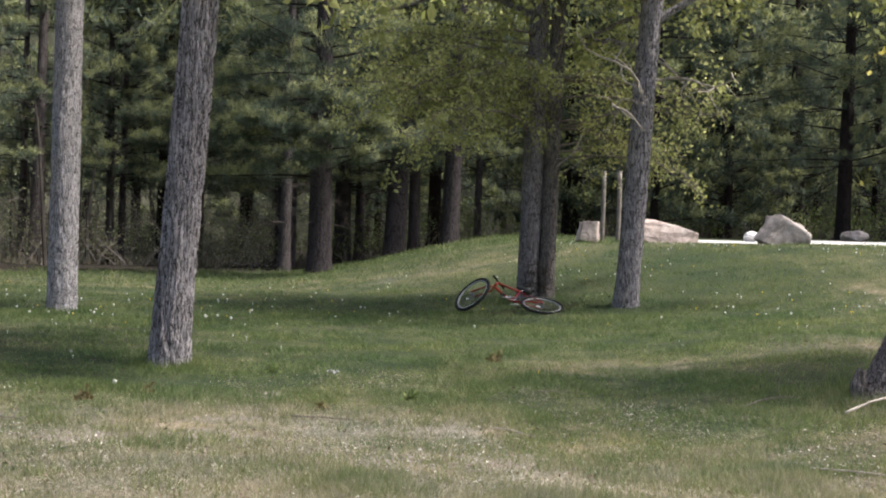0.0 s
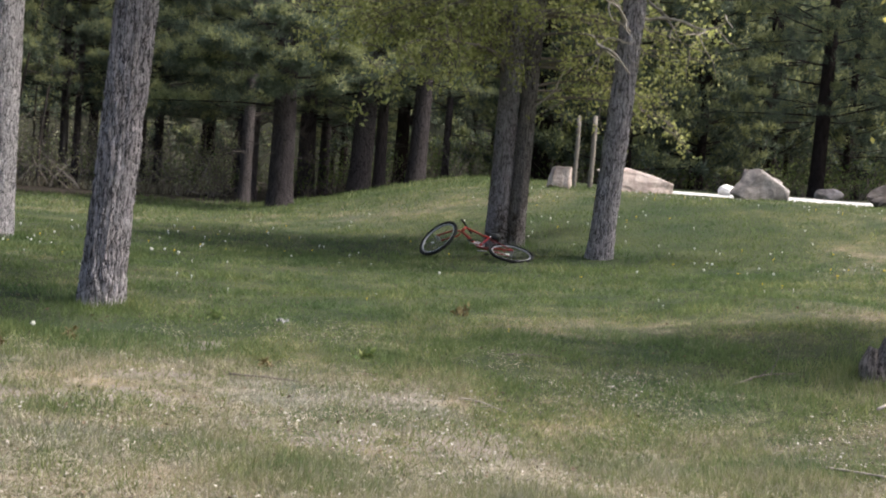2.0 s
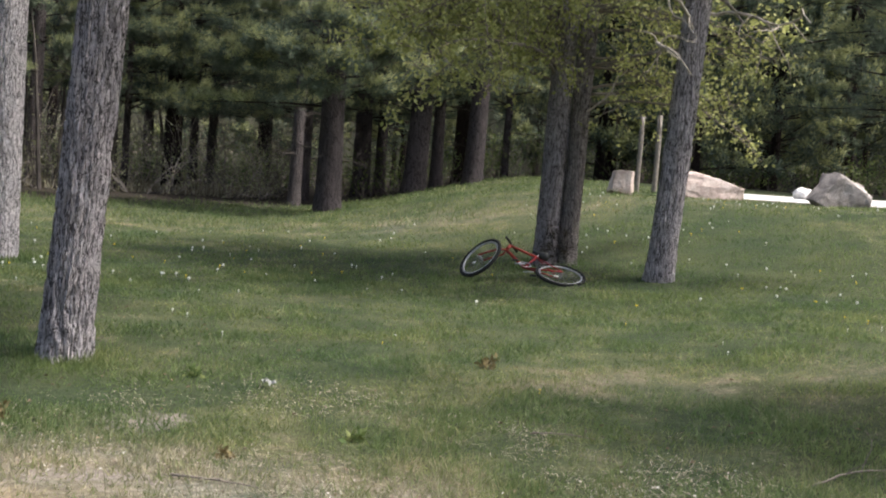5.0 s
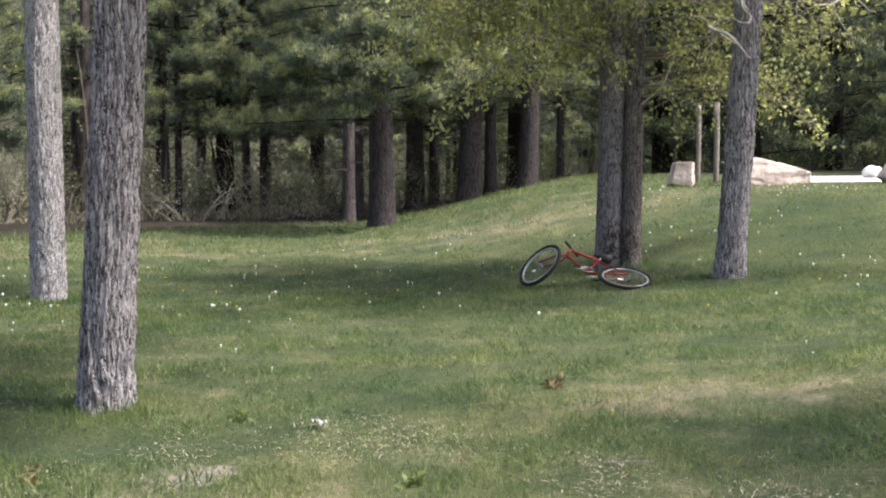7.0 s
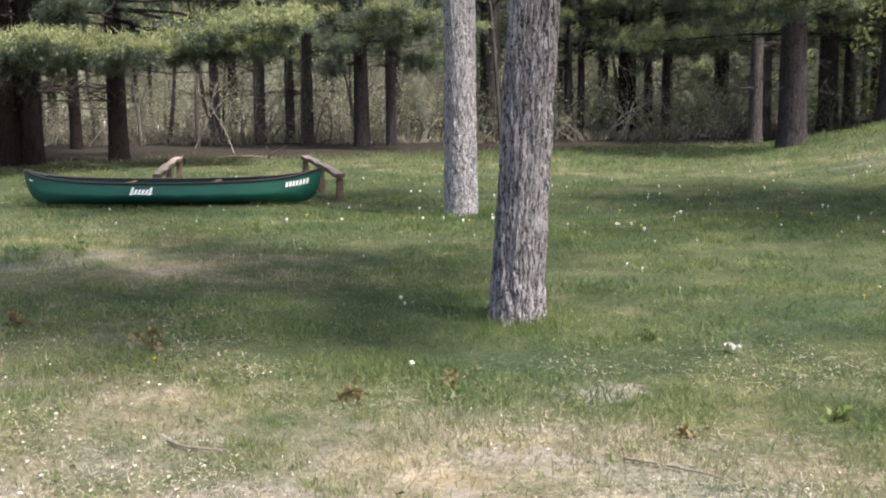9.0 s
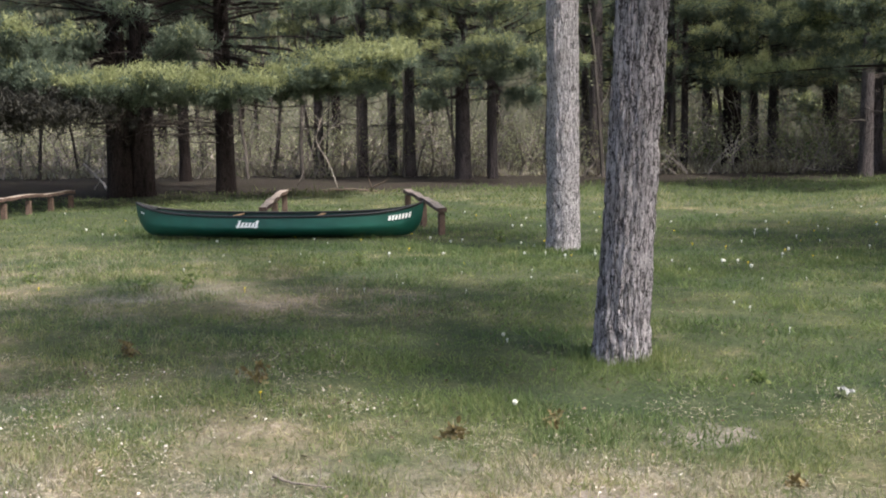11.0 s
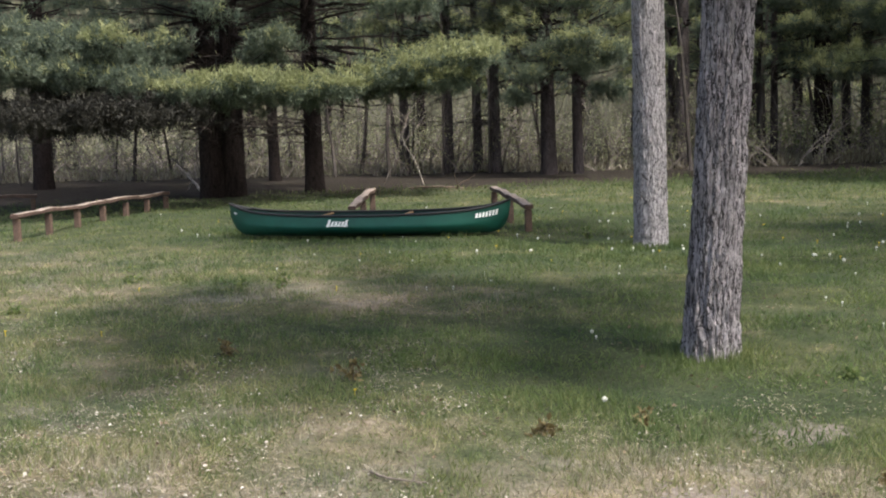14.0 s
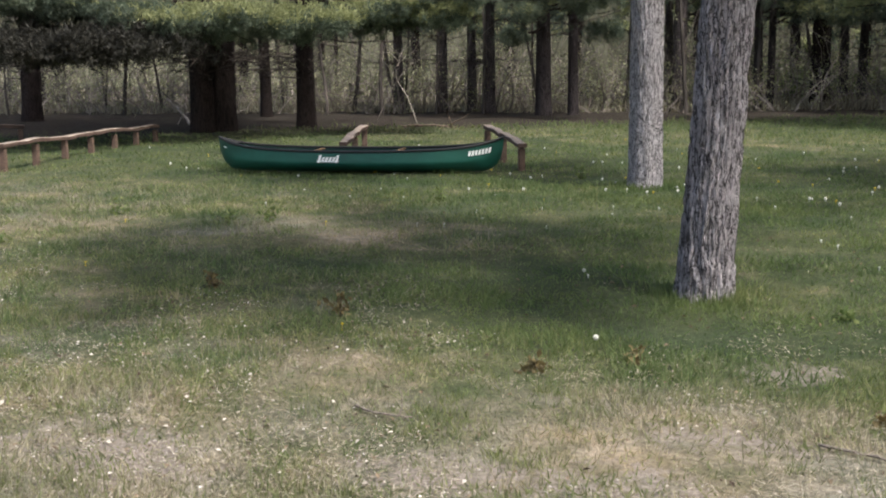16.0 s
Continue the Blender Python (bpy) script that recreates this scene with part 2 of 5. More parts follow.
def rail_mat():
    n = Nodes("weathered_beam_lit_top")
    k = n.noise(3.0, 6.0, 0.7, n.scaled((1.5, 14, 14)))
    # light and shade painted in by facing: dark sides, paler weathered top
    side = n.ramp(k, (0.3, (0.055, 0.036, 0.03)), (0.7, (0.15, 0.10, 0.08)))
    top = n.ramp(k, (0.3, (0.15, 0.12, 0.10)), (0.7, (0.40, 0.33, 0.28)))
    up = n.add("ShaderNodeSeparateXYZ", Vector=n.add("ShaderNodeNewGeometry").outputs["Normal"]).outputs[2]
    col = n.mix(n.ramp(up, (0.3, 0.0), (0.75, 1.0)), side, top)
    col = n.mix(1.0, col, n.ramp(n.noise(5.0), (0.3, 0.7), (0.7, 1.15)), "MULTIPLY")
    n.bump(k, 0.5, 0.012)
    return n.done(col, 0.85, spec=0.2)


GROUND = lawn_ground()
BLADES = grass_blades()
BARK_GREY = bark("furrowed_grey_bark", (0.05, 0.044, 0.045), (0.58, 0.53, 0.555), 30.0, (0.82, 0.775, 0.795), 0.09)
BARK_PALE = bark("pale_grey_bark", (0.08, 0.072, 0.074), (0.69, 0.65, 0.68), 40.0, (0.86, 0.83, 0.85), 0.08)
BARK_DARK = bark("dark_grey_bark", (0.045, 0.039, 0.041), (0.41, 0.37, 0.385), 38.0, (0.58, 0.535, 0.55))
BARK_LEAN = bark("leaning_tree_bark", (0.04, 0.034, 0.032), (0.31, 0.27, 0.26), 34.0, (0.46, 0.42, 0.4), 0.07)
# near-black: the shade of the boughs overhead is put into this bark
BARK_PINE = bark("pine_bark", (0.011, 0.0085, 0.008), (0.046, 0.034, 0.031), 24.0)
# lighter than pine_bark, its paler colour standing for haze deeper in the wood
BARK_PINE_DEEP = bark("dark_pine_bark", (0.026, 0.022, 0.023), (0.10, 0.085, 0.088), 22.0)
BARK_PINE_GREY = bark("grey_pine_bark", (0.045, 0.038, 0.038), (0.17, 0.146, 0.146), 18.0)
TWIG = plain("bare_twigs", (0.16, 0.135, 0.115), 0.9)
DEADWOOD = plain("dead_pine_twigs", (0.07, 0.058, 0.05), 0.9, vary=0.4, scale=3.0)
POST_WOOD = plain("grey_post_wood", (0.2, 0.175, 0.15), 0.9, vary=0.3, scale=9)
TWIG_PALE = plain("weathered_bare_wood", (0.33, 0.29, 0.25), 0.85, vary=0.3, scale=12)
# two needle colours: shaded, and paler where sunlight is painted on the boughs
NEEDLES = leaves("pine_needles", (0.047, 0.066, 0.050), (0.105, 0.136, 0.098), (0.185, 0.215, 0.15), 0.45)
NEEDLES_SUN = leaves("sunlit_pine_needles", (0.13, 0.15, 0.072), (0.245, 0.27, 0.13), (0.41, 0.425, 0.215), 0.45)
# dead needles, near-black because the shade below the boughs is in this colour
NEEDLES_DEAD_SHADE = leaves("dead_needles_in_shade", (0.012, 0.0115, 0.009), (0.024, 0.023, 0.018), (0.042, 0.04, 0.031), 0.2)
LEAVES = leaves("spring_leaves", (0.17, 0.19, 0.06), (0.33, 0.345, 0.125), (0.5, 0.505, 0.22), 0.62)
LEAVES_YELLOW = leaves("yellow_spring_leaves", (0.22, 0.2, 0.05), (0.42, 0.38, 0.1), (0.6, 0.54, 0.17), 0.5)
LEAVES_OLD = leaves("rusty_spring_leaves", (0.09, 0.075, 0.032), (0.19, 0.155, 0.06), (0.32, 0.28, 0.1), 0.4)
BRUSH = leaves("thicket_buds", (0.13, 0.14, 0.07), (0.26, 0.27, 0.14), (0.44, 0.45, 0.28), 0.5)
ROCK_PINK = rock_mat("pinkish_granite", (0.26, 0.2, 0.18), (0.47, 0.38, 0.34), (0.62, 0.54, 0.5))
ROCK_GREY = rock_mat("grey_granite", (0.15, 0.13, 0.12), (0.3, 0.265, 0.245), (0.46, 0.42, 0.39))
ROCK_DARK = rock_mat("brown_granite", (0.028, 0.024, 0.022), (0.07, 0.06, 0.055), (0.15, 0.13, 0.12))
ROCK_WHITE = rock_mat("white_painted_rock", (0.62, 0.6, 0.58), (0.75, 0.74, 0.72), (0.83, 0.82, 0.8))
RAIL_WOOD = wood_mat("weathered_rail_wood", (0.07, 0.045, 0.037), (0.19, 0.13, 0.1))
RAIL_BEAM = rail_mat()
RAIL_TOP = wood_mat("sun_bleached_rail_top", (0.1, 0.075, 0.06), (0.28, 0.215, 0.17))
ROAD = plain("pale_gravel_drive", (0.5, 0.48, 0.465), 0.95, vary=0.2, scale=8)


# ---- mesh helpers ----
class Buf:
    """Gathers vertices and faces of one mesh."""

    def __init__(self):
        self.v, self.f, self.n = [], [], 0

    def put(self, verts, faces):
        verts = np.asarray(verts, float)
        self.f.extend([tuple(int(i) + self.n for i in q) for q in faces])
        self.v.append(verts)
        self.n += len(verts)

    def tris(self, tri):
        """tri: (n, 3, 3) array of loose triangles."""
        tri = np.asarray(tri, float)
        k = len(tri)
        self.v.append(tri.reshape(-1, 3))
        self.f.extend(map(tuple, (np.arange(k * 3).reshape(k, 3) + self.n).tolist()))
        self.n += k * 3

    def quads(self, quad):
        quad = np.asarray(quad, float)
        k = len(quad)
        self.v.append(quad.reshape(-1, 3))
        self.f.extend(map(tuple, (np.arange(k * 4).reshape(k, 4) + self.n).tolist()))
        self.n += k * 4

    def tube(self, path, radii, sides=8, cap=True):
        """A round bar along a path of points."""
        path = np.asarray(path, float)
        radii = np.broadcast_to(np.asarray(radii, float), (len(path),))
        t = np.gradient(path, axis=0)
        t /= np.linalg.norm(t, axis=1)[:, None] + 1e-9
        ref = np.array([0, 0, 1.0]) if abs(t[0, 2]) < 0.8 else np.array([1.0, 0, 0])
        u = np.cross(t, ref)
        u /= np.linalg.norm(u, axis=1)[:, None] + 1e-9
        w = np.cross(t, u)
        a = np.linspace(0, 2 * np.pi, sides, endpoint=False)
        ring = path[:, None] + radii[:, None, None] * (np.cos(a)[None, :, None] * u[:, None] + np.sin(a)[None, :, None] * w[:, None])
        k = len(path)
        faces = [(i * sides + j, i * sides + (j + 1) % sides, (i + 1) * sides + (j + 1) % sides, (i + 1) * sides + j) for i in range(k - 1) for j in range(sides)]
        if cap:
            faces += [tuple(range(sides))[::-1], tuple((k - 1) * sides + j for j in range(sides))]
        self.put(ring.reshape(-1, 3), faces)

    def mesh(self, name, material, smooth=False):
        me = bpy.data.meshes.new(name)
        me.from_pydata(np.concatenate(self.v).tolist() if self.v else [], [], self.f)
        me.materials.append(material)
        if smooth:
            me.polygons.foreach_set("use_smooth", [True] * len(me.polygons))
        me.update()
        return me


def part(name, shape, material, parent, label="", smooth=False):
    """Links a Buf, a bmesh or a mesh as one mesh object under a thing or a part."""
    if isinstance(shape, Buf):
        me = shape.mesh(name, material, smooth)
    elif isinstance(shape, bmesh.types.BMesh):
        me = bpy.data.meshes.new(name)
        shape.to_mesh(me)
        shape.free()
        me.materials.append(material)
        if smooth:
            me.polygons.foreach_set("use_smooth", [True] * len(me.polygons))
    else:
        me = shape
    ob = new(name, me)
    ob.parent = parent
    if label:
        tagged(ob, label)
    return ob


def thing(name, at, label, category, group="", kind=""):
    ob = tagged(new(name), label, category, group, kind)
    ob.matrix_basis = at if isinstance(at, Matrix) else Matrix.Translation(at)
    return ob


def box(size, at=(0, 0, 0), bevel=0.0, turn=None):
    bm = bmesh.new()
    bmesh.ops.create_cube(bm, size=1.0)
    bmesh.ops.scale(bm, vec=size, verts=bm.verts)
    if bevel:
        bmesh.ops.bevel(bm, geom=bm.edges[:], offset=bevel, segments=2, affect="EDGES")
    if turn is not None:
        bmesh.ops.transform(bm, matrix=turn, verts=bm.verts)
    bmesh.ops.translate(bm, vec=at, verts=bm.verts)
    return bm


def smooth01(a):
    a = np.clip(a, 0.0, 1.0)
    return a * a * (3 - 2 * a)


def height(x, y):
    """The lawn: level by the canoe, a bank rising to the drive."""
    x, y = np.asarray(x, float), np.asarray(y, float)
    q = 0.75 * (y - 15) + 0.66 * (x - 1)
    top = 1.30 + 0.02 * np.clip(x - 4, 0, 40) + 0.018 * np.clip(y - 28, 0, 12)
    z = top * smooth01((q - 1) / 11.5) * smooth01((x + 5.1) / 9)
    z = z + 0.3 * smooth01((x - 1.8) / 3) * smooth01((18 - y) / 5)
    z = z - 0.13 * np.exp(-(x * x / 16 + (y - 8) ** 2 / 9)) - 0.25 * smooth01((5 - y) / 6)
    z = z - 0.065 * np.exp(-((x + 2.5) ** 2 / 7 + (y - 11.4) ** 2 / 6)) - 0.06 * np.exp(-((x + 5.5) ** 2 / 6 + (y - 17.7) ** 2 / 6))
    return z + 0.025 * np.sin(x * 1.3 + 0.4 * y) * np.cos(y * 0.9 - 0.3 * x)


def ground_at(x, y, sink=0.0):
    return (x, y, float(height(x, y)) - sink)


# ---- ground ----
def build_ground():
    def axis(lo, hi, fine_lo, fine_hi, step, growth=1.25):
        a = list(np.arange(fine_lo, fine_hi + 1e-6, step))
        s, p = step, fine_hi
        while p < hi:
            s *= growth
            p += s
            a.append(p)
        s, p = step, fine_lo
        while p > lo:
            s *= growth
            p -= s
            a.insert(0, p)
        return np.array(a)

    xs, ys = axis(-900, 900, -24, 20, 0.25), axis(-600, 1500, 2, 42, 0.25)
    gx, gy = np.meshgrid(xs, ys)
    gz = height(gx, gy)
    b = Buf()
    nx = len(xs)
    faces = [(j * nx + i, j * nx + i + 1, (j + 1) * nx + i + 1, (j + 1) * nx + i) for j in range(len(ys) - 1) for i in range(nx - 1)]
    b.put(np.stack([gx, gy, gz], -1).reshape(-1, 3), faces)
    ob = new("ground", b.mesh("ground", GROUND, True))
    tagged(ob, "rough lawn of green grass with dry straw patches", "ground", kind="structure")

    # the pale drive beyond the boulders
    b = Buf()
    k = 60
    xs = np.linspace(6.6, 70, k)
    near = 29.2 + 0.05 * (xs - 6.6) + 0.15 * np.sin(xs)
    far = near + 4.2 + np.minimum(xs - 6.6, 3) * 0.5
    rows = np.linspace(0, 1, 6)
    vx = np.repeat(xs[:, None], 6, 1)
    vy = near[:, None] + (far - near)[:, None] * rows
    vz = height(vx, vy) + 0.015
    b.put(np.stack([vx, vy, vz], -1).reshape(-1, 3), [(i * 6 + j, (i + 1) * 6 + j, (i + 1) * 6 + j + 1, i * 6 + j + 1) for i in range(k - 1) for j in range(5)])
    tagged(new("road", b.mesh("road", ROAD, True)), "pale gravel drive at the top of the bank", "road", kind="structure")


build_ground()


# ---- trees ----
def trunk_mesh(name, base_r, top_r, tall, lean=(0.0, 0.0), material=BARK_GREY, ridges=0.02, sides=40, rows=90, flare=0.25, seed=0, bend=0.0, curve=0.0):
    """A tapered trunk with furrowed bark, its foot a little below the ground."""
    r = np.random.default_rng(seed)
    z = np.concatenate([np.linspace(-0.15, min(4.4, tall * 0.6), rows - 10), np.linspace(min(4.4, tall * 0.6) + 0.3, tall, 10)])
    a = np.linspace(0, 2 * np.pi, sides, endpoint=False)
    zz, aa = np.meshgrid(z, a, indexing="ij")
    k = np.clip(zz / tall, 0, 1)
    rad = base_r + (top_r - base_r) * k
    rad = rad * (1 + flare * np.exp(-np.clip(zz, 0, None) / 0.22))
    ph = r.uniform(0, 6.28, 12)
    wob = 0
    for i, m in enumerate((2, 3, 5)):
        wob = wob + 0.03 / (i + 1) * np.sin(m * aa + ph[i] + 0.7 * np.sin(zz * 0.8 + ph[i + 3]))
    fur = np.zeros_like(rad)
    if sides > 60:
        off = Vector(r.uniform(-50, 50, 3))
        for iz in range(rows):
            for ia in range(sides):
                q = rad[iz, ia] * 38
                p = Vector((q * math.cos(a[ia]), q * math.sin(a[ia]), z[iz] * 2.9)) + off
                p = p + noise.noise_vector(p * 0.8) * 0.7
                dist = noise.voronoi(p)[0]
                fur[iz, ia] = min(1.0, (dist[1] - dist[0]) * 2.4) + 0.5 * noise.noise(p * 0.35)
    rad = rad * (1 + wob) + ridges * (fur - 0.7) + r.normal(0, ridges * 0.06, rad.shape)
    cx = lean[0] * np.clip(zz, 0, None) + bend * np.sin(zz * 0.55) + curve * np.clip(zz - 0.6, 0, 1.6) ** 2
    cy = lean[1] * np.clip(zz, 0, None)
    v = np.stack([cx + rad * np.cos(aa), cy + rad * np.sin(aa), zz], -1).reshape(-1, 3)
    b = Buf()
    b.put(v, [(i * sides + j, i * sides + (j + 1) % sides, (i + 1) * sides + (j + 1) % sides, (i + 1) * sides + j) for i in range(rows - 1) for j in range(sides)] + [tuple((rows - 1) * sides + j for j in range(sides))])
    return b.mesh(name, material, True)


def unit(v):
    return v / (np.linalg.norm(v, axis=-1, keepdims=True) + 1e-9)


def leaf_quads(r, at, size, up=0.3):
    """Rhombic leaves, one at each place, turned at random."""
    k = len(at)
    d = unit(r.normal(0, 1, (k, 3)) + [0, 0, -up])
    s = unit(np.cross(d, r.normal(0, 1, (k, 3))))
    n = np.cross(d, s)
    ln = size * r.uniform(0.7, 1.3, (k, 1))
    p0 = at
    p1 = at + d * ln * 0.5 + s * ln * 0.28 + n * ln * 0.05
    p2 = at + d * ln
    p3 = at + d * ln * 0.5 - s * ln * 0.28 + n * ln * 0.05
    return np.stack([p0, p1, p2, p3], 1)


def branch_path(r, start, way, length, steps=7, droop=0.0, wander=0.15):
    p = [np.array(start, float)]
    w = unit(np.array(way, float))
    for i in range(steps):
        w = unit(w + r.normal(0, wander, 3) + [0, 0, -droop])
        p.append(p[-1] + w * length / steps)
    return np.array(p)


def needle_pad(r, p, a, ln, tufts, blades, size, wide, thick=0.075):
    """Tufts of needles spread flat along a bough; gives the triangles by tuft and each tuft's place along it."""
    m = max(4, int(tufts * ln / 3.0))
    k = max(2, m // 5)
    # twigs carry clusters of tufts, so that the pad has lobes and gaps
    tk = r.uniform(0.25, 1.0, k) ** 0.75
    side_k = r.normal(0, 1, k)
    lift_k = r.normal(0, 1, k)
    pick = r.integers(0, k, m)
    t01 = np.clip(tk[pick] + r.normal(0, 0.04, m), 0.05, 0.999)
    t = t01 * (len(p) - 1.001)
    i0 = t.astype(int)
    c = p[i0] + (p[i0 + 1] - p[i0]) * (t - i0)[:, None]
    dz = thick * 1.3 * lift_k[pick] + r.normal(0, thick, m)
    side = np.array([-math.sin(a), math.cos(a), 0])
    spread = 0.27 * ln * (1.08 - t01) + 0.06
    c = c + side * ((side_k[pick] + r.normal(0, 0.22, m)) * spread)[:, None] + np.array([0, 0, 1]) * (0.05 + dz)[:, None]
    d = unit(r.normal(0, 0.7, (m, blades, 3)) + np.array([math.cos(a) * 0.35, math.sin(a) * 0.35, 0.6]))
    s = unit(np.cross(d, r.normal(0, 1, (m, blades, 3))))
    ln2 = size * r.uniform(0.6, 1.2, (m, blades, 1))
    wd = ln2 * wide
    base = c[:, None, :] + r.normal(0, size * 0.3, (m, blades, 3))
    return np.stack([base - s * wd * 0.5, base + s * wd * 0.5, base + d * ln2], 2), t01, dz


def pine_parts(seed, tall=17.0, low=2.6, reach=3.6, radius=0.3, sparse=1.0, dead=8, sides=14, tufts=62, blades=13, size=0.18, bright=0.7, bark_of=0, top=21):
    """Meshes of a white pine: trunk, dead_branches, crown."""
    r = np.random.default_rng(seed)
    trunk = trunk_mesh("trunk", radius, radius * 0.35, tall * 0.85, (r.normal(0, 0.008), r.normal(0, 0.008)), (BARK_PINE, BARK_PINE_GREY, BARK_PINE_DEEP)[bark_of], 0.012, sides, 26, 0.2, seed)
    dead_b, wood, needles, tips = Buf(), Buf(), [], []
    for i in range(dead):
        a = r.uniform(0, 6.28)
        z = r.uniform(1.3, low + 2.0)
        p = branch_path(r, (0, 0, z), (math.cos(a), math.sin(a), 0.1), r.uniform(0.8, 2.4), 5, 0.05, 0.18)
        dead_b.tube(p, np.linspace(0.022, 0.005, len(p)), 4, False)
        for _ in range(2):
            q = branch_path(r, p[r.integers(2, 5)], (math.cos(a) + r.normal(0, .7), math.sin(a) + r.normal(0, .7), r.normal(0, .4)), r.uniform(0.3, 0.8), 3, 0.02, 0.2)
            dead_b.tube(q, np.linspace(0.009, 0.003, len(q)), 3, False)
    z = low
    while z < tall:
        k = (z - low) / (tall - low)
        fine = z < 8.5
        n = r.integers(4, 6)
        a0 = r.uniform(0, 6.28)
        for i in range(n):
            if r.random() > sparse:
                continue
            a = a0 + 6.28 * i / n + r.normal(0, 0.25)
            ln = reach * (1 - 0.75 * k) * r.uniform(0.65, 1.1)
            p = branch_path(r, (0, 0, z + r.normal(0, 0.2)), (math.cos(a), math.sin(a), 0.12), ln, 6, -0.01, 0.07)
            wood.tube(p, np.linspace(0.035, 0.008, len(p)), 4, False)
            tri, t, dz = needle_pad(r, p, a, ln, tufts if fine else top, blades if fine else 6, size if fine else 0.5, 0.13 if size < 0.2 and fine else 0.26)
            # young: the higher outer tufts, paler in colour to stand for sunlight
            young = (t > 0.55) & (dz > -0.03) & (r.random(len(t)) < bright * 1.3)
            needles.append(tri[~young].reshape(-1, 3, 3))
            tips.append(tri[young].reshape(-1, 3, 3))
        z += r.uniform(0.55, 0.85) if fine else r.uniform(0.9, 1.3)
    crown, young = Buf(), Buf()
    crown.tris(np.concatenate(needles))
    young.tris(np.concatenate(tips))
    return trunk, dead_b.mesh("dead_branches", DEADWOOD), wood.mesh("boughs", BARK_PINE), crown.mesh("crown", NEEDLES), young.mesh("sunlit_crown", NEEDLES_SUN)


PINES = {}


def pine(kind, x, y, radius, turn, size=1.0, label="tall dark pine with low green boughs"):
    """A pine of one of the kinds; copies share its meshes."""
    if kind not in PINES:
        PINES[kind] = pine_parts(**kind_of[kind])
    trunk, dead, wood, crown, young = PINES[kind]
    t = thing("pine_tree", Matrix.Translation(ground_at(x, y)) @ Matrix.Rotation(turn, 4, "Z") @ Matrix.Scale(size, 4), label, "tree", "pines of the wood")
    w = radius / (kind_of[kind]["radius"] * size)
    o = part("trunk", trunk, None, t)
    o.scale = (w, w, 1)
    tagged(part("deadwood", dead, None, t), kind="stuff")
    tagged(part("branchwood", wood, None, t), kind="stuff")
    tagged(part("crown", crown, None, t), kind="stuff")
    tagged(part("young_growth", young, None, t, "yellow-green needles coloured as sunlit"), kind="stuff")
    return t


kind_of = {
    "edge": dict(seed=11, tall=17, low=4.3, reach=4.4, radius=0.3, sparse=0.95, dead=60, bright=0.1, top=84),
    "edge2": dict(seed=12, tall=16, low=2.7, reach=4.2, radius=0.3),
    "low_grey": dict(seed=19, tall=16, low=2.9, reach=4.0, radius=0.3, tufts=105, bark_of=2),
    "grey": dict(seed=18, tall=17, low=3.6, reach=3.2, radius=0.3, sparse=0.6, dead=16, bark_of=1),
    "deep": dict(seed=13, tall=18, low=3.4, reach=3.4, radius=0.3, dead=12, bark_of=2),
    "deep2": dict(seed=14, tall=17, low=3.0, reach=3.6, radius=0.3, dead=12, bark_of=2),
    "bushy": dict(seed=15, tall=15, low=0.9, reach=3.4, radius=0.25, dead=2, tufts=60, blades=9, size=0.24),
    "far": dict(seed=16, tall=18, low=3.0, reach=3.6, radius=0.3, dead=10, tufts=32, blades=6, size=0.34),
    "far_low": dict(seed=17, tall=16, low=1.6, reach=3.6, radius=0.28, dead=4, tufts=34, blades=6, size=0.34),
}
# x, y, trunk diameter, kind
WOOD = [
    (-29.3, 26.7, 0.62, "edge"), (-19.85, 24.35, 0.66, "edge"), (-19.46, 24.7, 0.6, "edge"), (-18.5, 26.7, 0.5, "edge"),
    (-15.9, 35.0, 0.5, "deep"), (-15.1, 35.4, 0.33, "deep"), (-13.3, 39.6, 0.5, "grey"), (-11.4, 42.0, 0.33, "deep"),
    (-11.1, 42.4, 0.28, "deep2"), (-9.8, 43.8, 0.72, "edge2"), (-9.6, 46.3, 0.34, "deep"), (-9.2, 47.4, 0.36, "deep2"),
    (-8.9, 58.0, 0.78, "edge"), (-5.0, 43.4, 0.5, "deep"), (-3.0, 33.7, 0.78, "low_grey"), (-14.7, 42.3, 0.32, "grey"), (-4.65, 39.0, 0.42, "grey"),
    (-3.3, 48.0, 0.8, "deep"), (-2.7, 50.0, 0.48, "deep2"), (-1.0, 42.0, 0.85, "deep"), (-0.3, 45.0, 0.5, "deep2"),
    (1.0, 41.0, 0.72, "deep"), (2.3, 47.0, 0.32, "deep2"), (15.6, 42.0, 0.6, "edge2"), (17.9, 39.0, 0.85, "deep"),
    (20.7, 43.0, 0.4, "deep2"), (22.9, 45.0, 0.4, "deep"), (19.4, 36.0, 0.3, "deep2"), (-6.4, 52.0, 0.5, "deep"), (-22.1, 36.2, 0.36, "grey"), (-20.1, 35.8, 0.42, "grey"), (-19.4, 36.6, 0.34, "grey"),
    # the three edge pines that end the list are added to shade the thicket
    (-18.4, 36.0, 0.4, "grey"), (-34.5, 31.0, 0.5, "edge"), (-27.5, 33.0, 0.45, "edge"), (-24.0, 31.5, 0.4, "edge"),
]
for i, (x, y, d, kind) in enumerate(WOOD):
    pine(kind, x, y, d / 2, i * 2.399, 1.0)
# the bushy edge beyond the drive
for i, (x, y) in enumerate([(9.0, 44.0), (12.5, 46.5), (6.0, 47.5), (25.0, 41.0), (28.0, 47.0), (14.0, 52.0)]):
    pine("bushy", x, y, 0.2, i * 1.7, 1.15, "dense young pine with boughs to the ground")
# depth of the wood
k = 0
